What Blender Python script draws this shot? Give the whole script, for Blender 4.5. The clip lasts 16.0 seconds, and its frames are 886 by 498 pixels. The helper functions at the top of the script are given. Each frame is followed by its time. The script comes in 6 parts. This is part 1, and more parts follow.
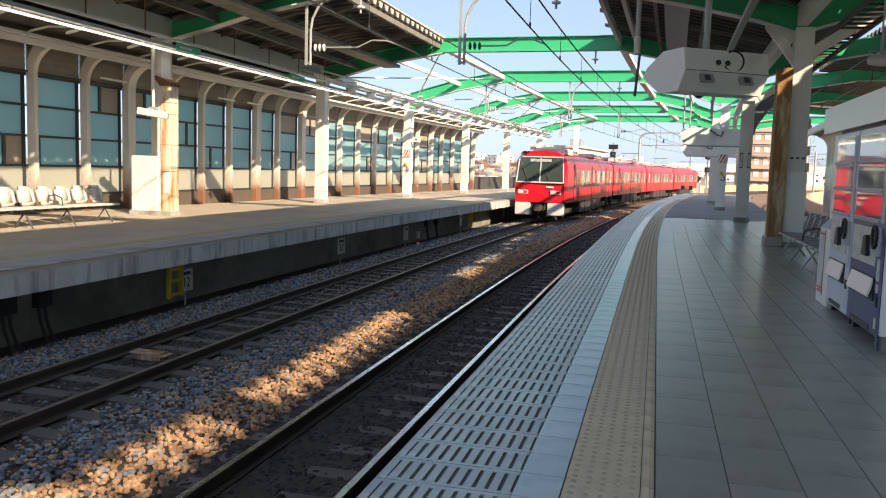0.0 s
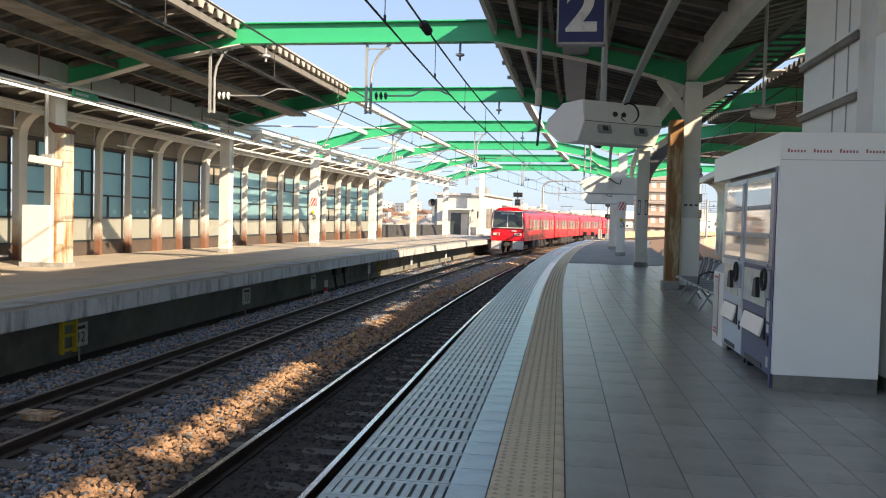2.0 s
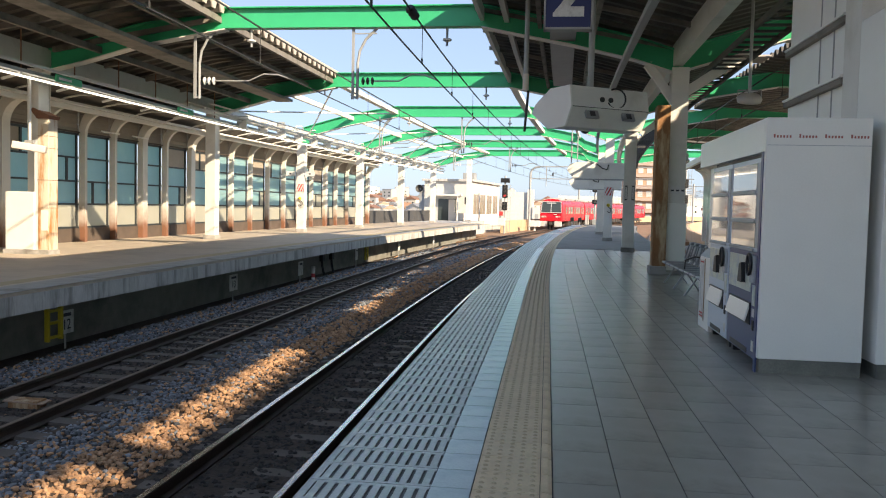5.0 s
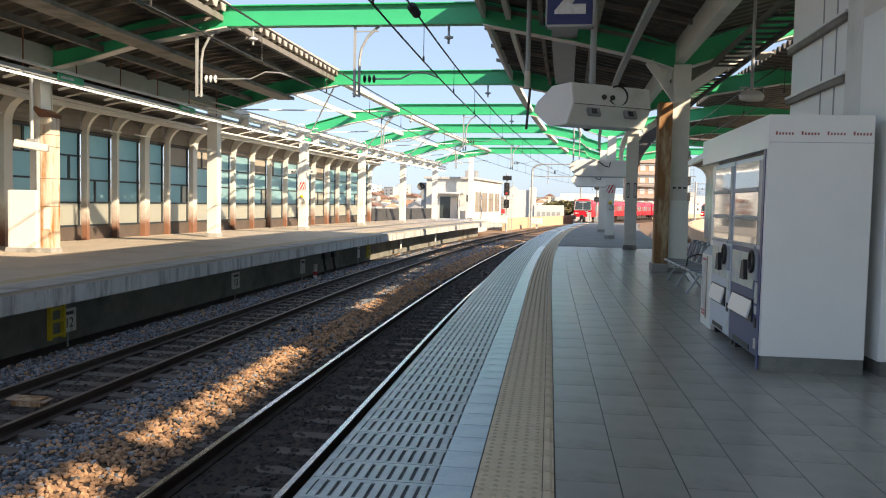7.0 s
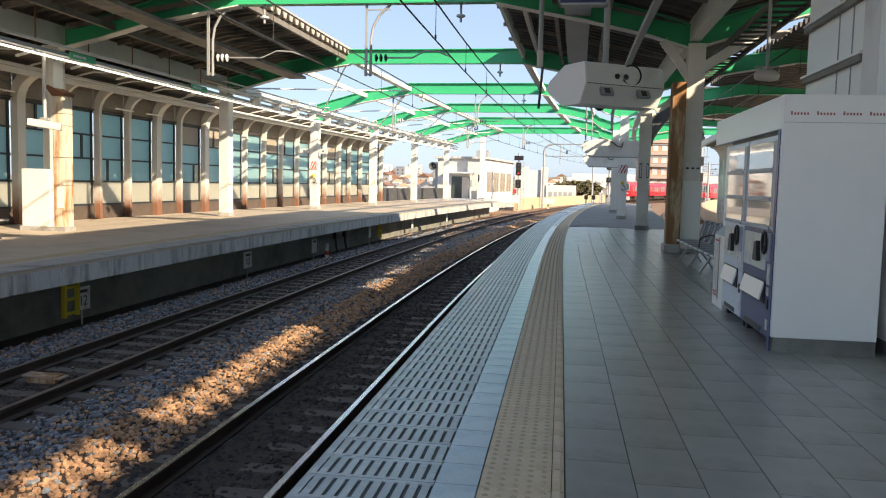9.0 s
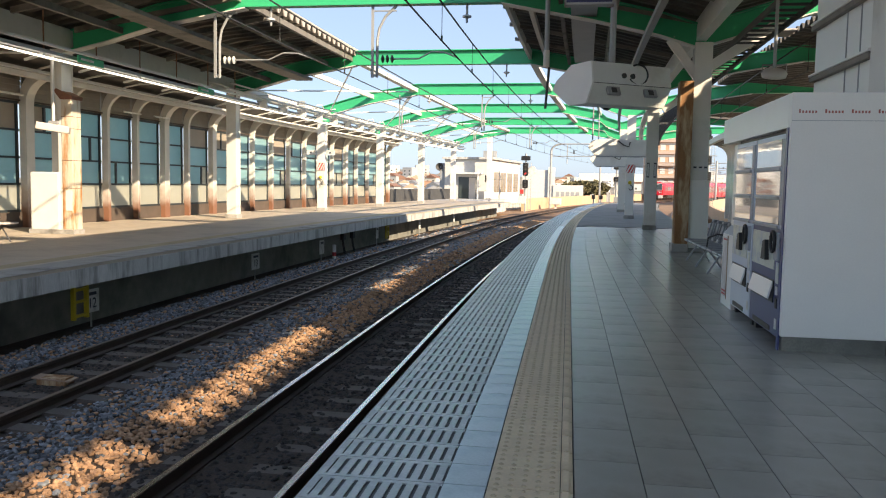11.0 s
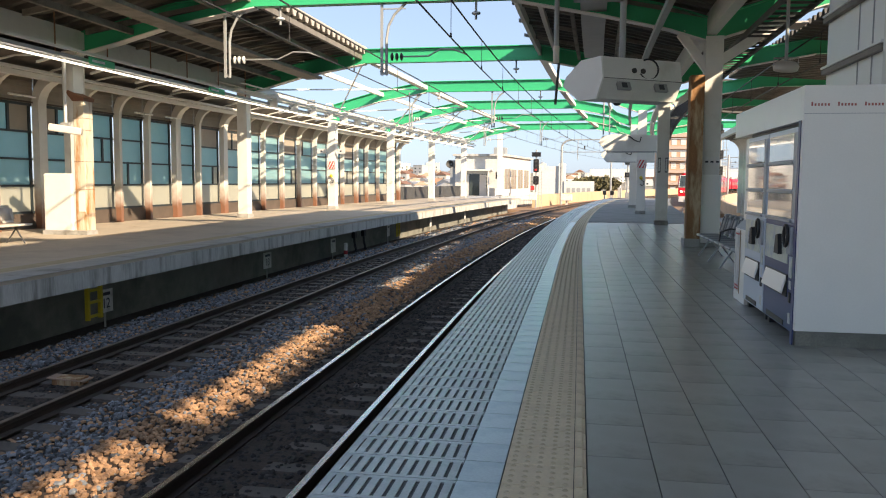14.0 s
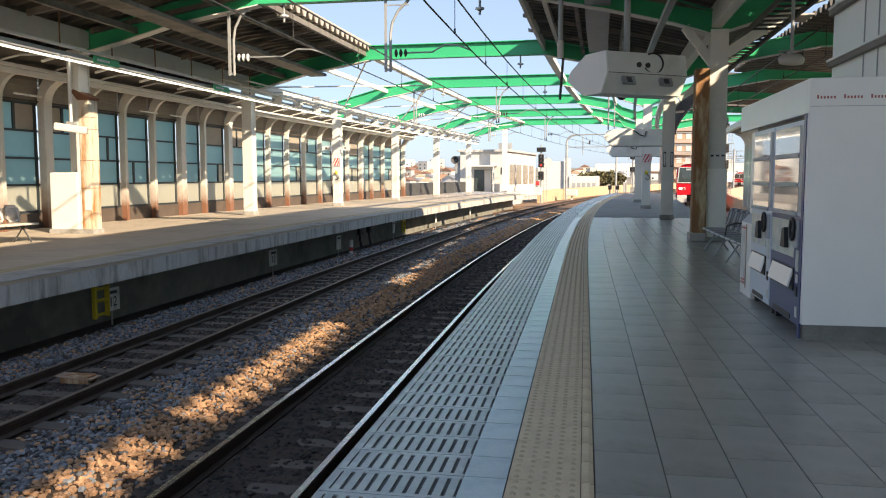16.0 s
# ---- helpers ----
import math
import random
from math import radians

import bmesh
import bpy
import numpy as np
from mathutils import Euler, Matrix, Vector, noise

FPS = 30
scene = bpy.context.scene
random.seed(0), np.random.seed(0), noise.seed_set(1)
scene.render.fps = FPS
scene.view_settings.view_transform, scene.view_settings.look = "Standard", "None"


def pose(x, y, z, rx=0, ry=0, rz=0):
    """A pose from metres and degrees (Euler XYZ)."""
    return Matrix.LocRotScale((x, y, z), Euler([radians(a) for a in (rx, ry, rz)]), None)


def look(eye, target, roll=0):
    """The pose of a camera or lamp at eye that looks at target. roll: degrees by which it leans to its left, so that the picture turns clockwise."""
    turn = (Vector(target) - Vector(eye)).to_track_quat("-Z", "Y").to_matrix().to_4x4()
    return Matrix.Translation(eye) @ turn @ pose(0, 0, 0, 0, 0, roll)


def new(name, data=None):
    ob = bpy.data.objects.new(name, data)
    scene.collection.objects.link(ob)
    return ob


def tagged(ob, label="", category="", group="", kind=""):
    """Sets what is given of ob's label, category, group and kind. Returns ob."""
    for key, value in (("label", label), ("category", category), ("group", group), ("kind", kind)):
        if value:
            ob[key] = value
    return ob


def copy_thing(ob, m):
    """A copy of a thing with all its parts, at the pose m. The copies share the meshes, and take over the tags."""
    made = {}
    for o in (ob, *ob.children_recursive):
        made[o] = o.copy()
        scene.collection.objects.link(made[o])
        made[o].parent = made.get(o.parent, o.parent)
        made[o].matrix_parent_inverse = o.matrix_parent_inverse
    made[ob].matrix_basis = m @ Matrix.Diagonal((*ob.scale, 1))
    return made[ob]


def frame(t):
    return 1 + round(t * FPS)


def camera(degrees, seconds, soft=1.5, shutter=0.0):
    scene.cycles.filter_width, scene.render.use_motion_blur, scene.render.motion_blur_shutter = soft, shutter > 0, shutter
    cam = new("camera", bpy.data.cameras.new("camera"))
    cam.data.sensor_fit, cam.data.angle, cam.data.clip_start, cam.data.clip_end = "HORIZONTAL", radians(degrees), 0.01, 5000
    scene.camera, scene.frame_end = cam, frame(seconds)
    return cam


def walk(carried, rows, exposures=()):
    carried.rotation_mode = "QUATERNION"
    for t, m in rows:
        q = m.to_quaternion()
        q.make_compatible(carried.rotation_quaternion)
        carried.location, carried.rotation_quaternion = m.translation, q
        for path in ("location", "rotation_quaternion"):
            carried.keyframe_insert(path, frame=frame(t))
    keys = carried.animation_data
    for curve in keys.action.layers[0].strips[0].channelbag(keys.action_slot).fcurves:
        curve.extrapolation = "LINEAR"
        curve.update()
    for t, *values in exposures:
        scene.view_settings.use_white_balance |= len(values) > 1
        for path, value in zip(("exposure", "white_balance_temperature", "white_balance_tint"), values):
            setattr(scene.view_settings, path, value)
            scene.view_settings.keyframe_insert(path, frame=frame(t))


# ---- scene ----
cam = camera(57.5, 16.0, 1.1)
PATH = [
    (0, pose(0, 0, 1.5, 84.346, -1.737, 14.817)),
    (0.5, pose(0, 0, 1.5, 85.394, -1.635, 12.661)),
    (1, pose(0, 0, 1.5, 86.879, -1.161, 10.964)),
    (1.5, pose(0, 0, 1.5, 87.737, -1.324, 9.127)),
    (2, pose(0, 0, 1.5, 87.910, -1.421, 8.285)),
    (2.5, pose(0, 0, 1.5, 87.601, -1.280, 8.086)),
    (3, pose(0, 0, 1.5, 87.186, -1.156, 7.957)),
    (3.5, pose(0, 0, 1.5, 86.900, -1.300, 7.800)),
    (4, pose(0, 0, 1.5, 86.856, -1.357, 7.610)),
    (6.5, pose(0, 0, 1.5, 87.052, -1.280, 7.311)),
    (7, pose(0, 0, 1.5, 86.768, -1.212, 7.529)),
    (7.5, pose(0, 0, 1.5, 86.388, -1.189, 7.744)),
    (8, pose(0, 0, 1.5, 86.029, -1.191, 7.990)),
    (8.5, pose(0, 0, 1.5, 85.650, -1.223, 8.238)),
    (9, pose(0, 0, 1.5, 85.326, -1.371, 8.340)),
    (11.5, pose(0, 0, 1.5, 85.366, -0.964, 8.934)),
    (12, pose(0, 0, 1.5, 85.185, -0.935, 9.030)),
    (12.5, pose(0, 0, 1.5, 84.990, -0.750, 9.257)),
    (13, pose(0, 0, 1.5, 84.943, -0.568, 9.449)),
    (13.5, pose(0, 0, 1.5, 85.088, -0.435, 9.509)),
    (14, pose(0, 0, 1.5, 85.162, -0.418, 9.584)),
    (14.5, pose(0, 0, 1.5, 85.162, -0.490, 9.681)),
    (15, pose(0, 0, 1.5, 85.058, -0.361, 9.752)),
    (15.5, pose(0, 0, 1.5, 84.916, -0.083, 9.870)),
    (16, pose(0, 0, 1.5, 84.882, 0.034, 9.934)),
]
walk(cam, PATH, [(0, 2.38, 7900, 12), (16, 2.38, 7900, 12)])

# ---- world and sun ----
SUN = Vector((0.78, -0.62, 0.5015)).normalized()
world = bpy.data.worlds.new("world")
scene.world = world
world.use_nodes = True
wn = world.node_tree.nodes
sky = wn.new("ShaderNodeTexSky")
sky.sky_type = "NISHITA"
sky.sun_disc = False
sky.sun_elevation = math.asin(SUN.z)
sky.sun_rotation = math.atan2(SUN.x, SUN.y)
sky.air_density, sky.dust_density, sky.ozone_density = 0.8, 0.7, 3.0
wn["Background"].inputs["Strength"].default_value = 0.07
haze = wn.new("ShaderNodeMix")
haze.data_type = "RGBA"
haze.inputs[0].default_value = 0.76
haze.inputs[7].default_value = (1.12, 1.66, 2.75, 1)
world.node_tree.links.new(sky.outputs[0], haze.inputs[6])
world.node_tree.links.new(haze.outputs[2], wn["Background"].inputs["Color"])
sun_data = bpy.data.lights.new("sun", "SUN")
sun_data.energy, sun_data.angle, sun_data.color = 1.75, radians(0.6), (1.0, 0.90, 0.76)
sun_lamp = new("sun", sun_data)
sun_lamp.matrix_world = look(SUN * 60, (0, 0, 0))


# ---- materials ----
def mat(name, col, rough=0.6, metal=0.0, vary=0.12, scale=3.0, grain=60.0, bump=0.15, stain=None, stain_scale=0.8,
        stain_cover=0.45, island=0.0, spec=0.5, stretch=(1, 1, 1)):
    """A procedural surface: base colour with broad and fine variation, optional stains, fine relief."""
    m = bpy.data.materials.new(name)
    m.use_nodes = True
    nt = m.node_tree
    n, l = nt.nodes, nt.links
    b = n["Principled BSDF"]
    b.inputs["Roughness"].default_value, b.inputs["Metallic"].default_value = rough, metal
    b.inputs["Specular IOR Level"].default_value = spec
    tc = n.new("ShaderNodeTexCoord")
    mp = n.new("ShaderNodeMapping")
    mp.inputs["Scale"].default_value = stretch
    l.new(tc.outputs["Object"], mp.inputs[0])
    n1, n2 = n.new("ShaderNodeTexNoise"), n.new("ShaderNodeTexNoise")
    n1.inputs["Scale"].default_value, n2.inputs["Scale"].default_value = scale, grain
    n1.inputs["Detail"].default_value, n2.inputs["Detail"].default_value = 5, 3
    l.new(mp.outputs[0], n1.inputs[0])
    l.new(mp.outputs[0], n2.inputs[0])
    mix = n.new("ShaderNodeMath")
    mix.operation = "ADD"
    l.new(n1.outputs[0], mix.inputs[0])
    l.new(n2.outputs[0], mix.inputs[1])
    rng = n.new("ShaderNodeMapRange")
    rng.inputs[1].default_value, rng.inputs[2].default_value = 0.6, 1.4
    rng.inputs[3].default_value, rng.inputs[4].default_value = 1 - vary, 1 + vary
    l.new(mix.outputs[0], rng.inputs[0])
    value = rng.outputs[0]
    if island:
        oi, geo = n.new("ShaderNodeObjectInfo"), n.new("ShaderNodeNewGeometry")
        ad = n.new("ShaderNodeMath")
        ad.operation = "ADD"
        l.new(oi.outputs["Random"], ad.inputs[0])
        l.new(geo.outputs["Random Per Island"], ad.inputs[1])
        r2 = n.new("ShaderNodeMapRange")
        r2.inputs[1].default_value, r2.inputs[2].default_value = 0.0, 2.0
        r2.inputs[3].default_value, r2.inputs[4].default_value = 1 - island, 1 + island
        l.new(ad.outputs[0], r2.inputs[0])
        mu = n.new("ShaderNodeMath")
        mu.operation = "MULTIPLY"
        l.new(value, mu.inputs[0])
        l.new(r2.outputs[0], mu.inputs[1])
        value = mu.outputs[0]
    sc = n.new("ShaderNodeVectorMath")
    sc.operation = "SCALE"
    sc.inputs[0].default_value = col
    l.new(value, sc.inputs["Scale"])
    colour = sc.outputs[0]
    if stain:
        n3 = n.new("ShaderNodeTexNoise")
        n3.inputs["Scale"].default_value, n3.inputs["Detail"].default_value = stain_scale, 6
        n3.inputs["Roughness"].default_value = 0.65
        l.new(mp.outputs[0], n3.inputs[0])
        r3 = n.new("ShaderNodeMapRange")
        lo = 1 - stain_cover
        r3.inputs[1].default_value, r3.inputs[2].default_value = lo - 0.06, lo + 0.10
        l.new(n3.outputs[0], r3.inputs[0])
        mx = n.new("ShaderNodeMix")
        mx.data_type = "RGBA"
        mx.inputs[7].default_value = (*stain, 1)
        l.new(r3.outputs[0], mx.inputs[0])
        l.new(colour, mx.inputs[6])
        colour = mx.outputs[2]
    l.new(colour, b.inputs["Base Color"])
    if bump:
        bp = n.new("ShaderNodeBump")
        bp.inputs["Strength"].default_value, bp.inputs["Distance"].default_value = bump, 0.01
        l.new(n2.outputs[0], bp.inputs["Height"])
        l.new(bp.outputs[0], b.inputs["Normal"])
    return m


def glow(name, col, strength):
    m = bpy.data.materials.new(name)
    m.use_nodes = True
    b = m.node_tree.nodes["Principled BSDF"]
    b.inputs["Base Color"].default_value = (*col, 1)
    b.inputs["Emission Color"].default_value = (*col, 1)
    b.inputs["Emission Strength"].default_value = strength
    return m


def sheer(name, col, rough=0.2, **kw):
    """Tinted or opal glazing that glows with the daylight behind it."""
    m = mat(name, col, rough, **kw)
    n, l = m.node_tree.nodes, m.node_tree.links
    b = n["Principled BSDF"]
    tr, mix = n.new("ShaderNodeBsdfTranslucent"), n.new("ShaderNodeMixShader")
    mix.inputs[0].default_value = 0.6
    l.new(b.inputs["Base Color"].links[0].from_socket, tr.inputs["Color"])
    l.new(b.outputs[0], mix.inputs[1])
    l.new(tr.outputs[0], mix.inputs[2])
    l.new(mix.outputs[0], n["Material Output"].inputs["Surface"])
    return m


M_CONC = mat("concrete", (0.36, 0.35, 0.33), 0.85, vary=0.2, stain=(0.16, 0.15, 0.13), stain_scale=1.3, stain_cover=0.42)
M_CONC_PALE = mat("pale_concrete", (0.52, 0.51, 0.49), 0.8, vary=0.2, stain=(0.24, 0.23, 0.21), stain_scale=3.2, stain_cover=0.45, stretch=(1, 1, 0.15))
M_CONC_DARK = mat("grimy_concrete", (0.23, 0.225, 0.195), 0.85, vary=0.25, stain=(0.13, 0.13, 0.115), stain_scale=0.7)
M_ASPHALT = mat("platform_asphalt", (0.24, 0.235, 0.23), 0.8, vary=0.15, stain=(0.18, 0.18, 0.175), stain_scale=0.5)
M_TILE = mat("floor_tile", (0.355, 0.34, 0.305), 0.27, vary=0.12, island=0.10, grain=140, bump=0.05, stain=(0.265, 0.25, 0.225), stain_scale=0.9, stain_cover=0.4, spec=0.65)
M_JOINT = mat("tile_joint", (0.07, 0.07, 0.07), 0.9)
M_GRATE = mat("edge_tile", (0.42, 0.45, 0.44), 0.27, vary=0.12, island=0.14, bump=0.05, stain=(0.33, 0.36, 0.36), stain_scale=2.0)
M_SLOT = mat("dark_slot", (0.085, 0.09, 0.095), 0.7)
M_GREYTILE = mat("pale_grey_tile", (0.50, 0.60, 0.61), 0.2, vary=0.12, island=0.1, bump=0.06, stain=(0.40, 0.50, 0.53), stain_scale=2.2)
M_YELLOW = mat("tactile_yellow", (0.72, 0.57, 0.385), 0.6, vary=0.12, island=0.07, stain=(0.62, 0.48, 0.32), stain_scale=2.2)
M_YELLOW_WORN = mat("worn_yellow_paint", (0.44, 0.36, 0.22), 0.8, vary=0.2)
M_OPPFLOOR = mat("weathered_platform_floor", (0.51, 0.425, 0.335), 0.75, vary=0.15, stain=(0.43, 0.36, 0.285), stain_scale=0.6)
M_WHITE = mat("cream_white_paint", (0.72, 0.71, 0.67), 0.45, vary=0.06, stain=(0.60, 0.58, 0.53), stain_scale=1.2, stain_cover=0.38)
M_WHITE_CLEAN = mat("white_panel", (0.85, 0.85, 0.81), 0.35, vary=0.03, bump=0.02)
M_RUSTY = mat("rust_streaked_paint", (0.66, 0.58, 0.46), 0.65, vary=0.15, stain=(0.42, 0.19, 0.06), stain_scale=1.9, stain_cover=0.47, stretch=(2, 2, 0.35))
M_RUST = mat("rust", (0.30, 0.15, 0.065), 0.85, vary=0.35, stain=(0.55, 0.43, 0.28), stain_scale=2.4, stain_cover=0.45, stretch=(2, 2, 0.5))
M_RIBRUST = mat("rusted_brown", (0.22, 0.10, 0.06), 0.8, vary=0.3, stain=(0.4, 0.22, 0.12), stain_scale=2.5)
M_GREEN = mat("green_steel_paint", (0.02, 0.42, 0.19), 0.4, vary=0.08, bump=0.04)
M_GREY = mat("grey_steel", (0.35, 0.36, 0.36), 0.5, metal=0.2, vary=0.12)
M_DARKSTEEL = mat("dark_steel", (0.06, 0.06, 0.06), 0.6, vary=0.25)
M_GIRDER = mat("weathered_girder", (0.22, 0.20, 0.175), 0.65, vary=0.2, stain=(0.10, 0.09, 0.075), stain_scale=1.1)
M_FRAME = mat("dark_window_frame", (0.025, 0.035, 0.04), 0.4)
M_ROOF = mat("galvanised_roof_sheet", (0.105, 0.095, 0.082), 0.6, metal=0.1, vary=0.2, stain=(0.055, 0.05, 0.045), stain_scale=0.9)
M_ROOFEDGE = mat("roof_edge_sheet", (0.50, 0.44, 0.39), 0.6, vary=0.12)
M_PANE = sheer("teal_glazing", (0.46, 0.70, 0.71), 0.12, vary=0.1, scale=0.9, bump=0.0, stain=(0.56, 0.76, 0.75), stain_scale=0.7)
M_PANEL = sheer("opal_panel", (0.68, 0.67, 0.58), 0.3, vary=0.08, scale=1.0, bump=0.0)
M_BROWN = mat("brown_sheet", (0.36, 0.31, 0.25), 0.6, vary=0.12)
M_SILL = mat("dark_brown_sill", (0.10, 0.075, 0.06), 0.7, vary=0.25)
M_RAILTOP = mat("polished_rail", (0.75, 0.75, 0.76), 0.18, metal=1.0, vary=0.05, bump=0.02)
M_RAILDULL = mat("dull_rail_head", (0.20, 0.16, 0.135), 0.45, metal=0.5, vary=0.15)
M_RAIL = mat("rusty_rail", (0.055, 0.036, 0.026), 0.75, vary=0.3)
M_STONE = mat("ballast_stone", (0.255, 0.275, 0.30), 0.8, vary=0.3, island=0.85, grain=30, bump=0.3)
M_STONEBROWN = mat("rust_brown_ballast", (0.40, 0.235, 0.135), 0.9, vary=0.3, island=0.6, grain=30, bump=0.3)
# dark stones whose colour also carries the shade between the rails
M_STONEDARK = mat("shaded_dark_ballast", (0.05, 0.042, 0.038), 0.8, vary=0.3, island=0.75, grain=30, bump=0.3)
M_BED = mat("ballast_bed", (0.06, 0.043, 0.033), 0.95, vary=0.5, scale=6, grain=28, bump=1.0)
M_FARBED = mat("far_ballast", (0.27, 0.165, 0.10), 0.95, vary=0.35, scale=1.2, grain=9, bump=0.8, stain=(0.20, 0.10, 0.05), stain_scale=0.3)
M_SLEEPER = mat("sleeper", (0.12, 0.10, 0.085), 0.85, vary=0.25)
M_RED = mat("red_train_paint", (0.56, 0.010, 0.022), 0.25, vary=0.05, scale=1.0, bump=0.0)
M_TRAINROOF = mat("train_roof_grey", (0.55, 0.54, 0.52), 0.6, vary=0.1)
M_UNDER = mat("underframe_dark", (0.05, 0.045, 0.04), 0.7, vary=0.3)
M_SKIRT = mat("skirt_grey", (0.55, 0.55, 0.54), 0.5, vary=0.1)
M_DARKGLASS = mat("dark_glass", (0.045, 0.06, 0.06), 0.06, vary=0.2, scale=0.8, bump=0.0, spec=0.7)
M_TRAINGLASS = mat("side_window_glass", (0.17, 0.19, 0.17), 0.08, vary=0.4, scale=1.6, bump=0.0)
M_BLACK = mat("black_plastic", (0.015, 0.015, 0.016), 0.45)
M_NAVY = mat("navy_enamel", (0.022, 0.035, 0.14), 0.35, vary=0.06, bump=0.02)
M_PALEBLUE = mat("pale_blue_enamel", (0.56, 0.62, 0.70), 0.35, vary=0.04, bump=0.02)
M_CHROME = mat("brushed_steel", (0.62, 0.63, 0.64), 0.25, metal=0.9, vary=0.08)
M_GREYPLASTIC = mat("grey_plastic", (0.42, 0.44, 0.46), 0.45, vary=0.06)
M_BEIGE = mat("beige_plastic", (0.62, 0.56, 0.50), 0.5, vary=0.05)
M_SIGNWHITE = mat("sign_white", (0.68, 0.68, 0.66), 0.5, vary=0.08, stain=(0.5, 0.5, 0.48), stain_scale=4)
M_SIGNBLUE = mat("sign_navy", (0.02, 0.03, 0.12), 0.35, vary=0.05)
M_SIGNRED = mat("sign_red", (0.55, 0.05, 0.05), 0.5)
M_LOGO = mat("logo_red", (0.42, 0.13, 0.11), 0.5)
M_INK = mat("ink_dark", (0.05, 0.05, 0.06), 0.6)
M_YELPAINT = mat("yellow_paint", (0.62, 0.48, 0.03), 0.5, vary=0.15)
M_WALLTAN = mat("tan_parapet", (0.56, 0.40, 0.26), 0.85, vary=0.15, scale=0.8)
M_HOUSE = mat("pale_render_wall", (0.62, 0.60, 0.56), 0.8, vary=0.14)
M_WIRE = mat("wire", (0.03, 0.03, 0.03), 0.6)
M_INSUL = mat("insulator_porcelain", (0.62, 0.62, 0.60), 0.3)


# ---- plan: a straight that bends into a curve to the right ----
S0, RAD = 14.0, 500.0


def P(s, d=0.0):
    if s <= S0:
        return (d, s)
    a = (s - S0) / RAD
    return (RAD - (RAD - d) * math.cos(a), S0 + (RAD - d) * math.sin(a))


def heading(s):
    return 0.0 if s <= S0 else -math.degrees((s - S0) / RAD)


def on_line(s, d=0.0, z=0.0, turn=0.0):
    x, y = P(s, d)
    return pose(x, y, z, 0, 0, heading(s) + turn)


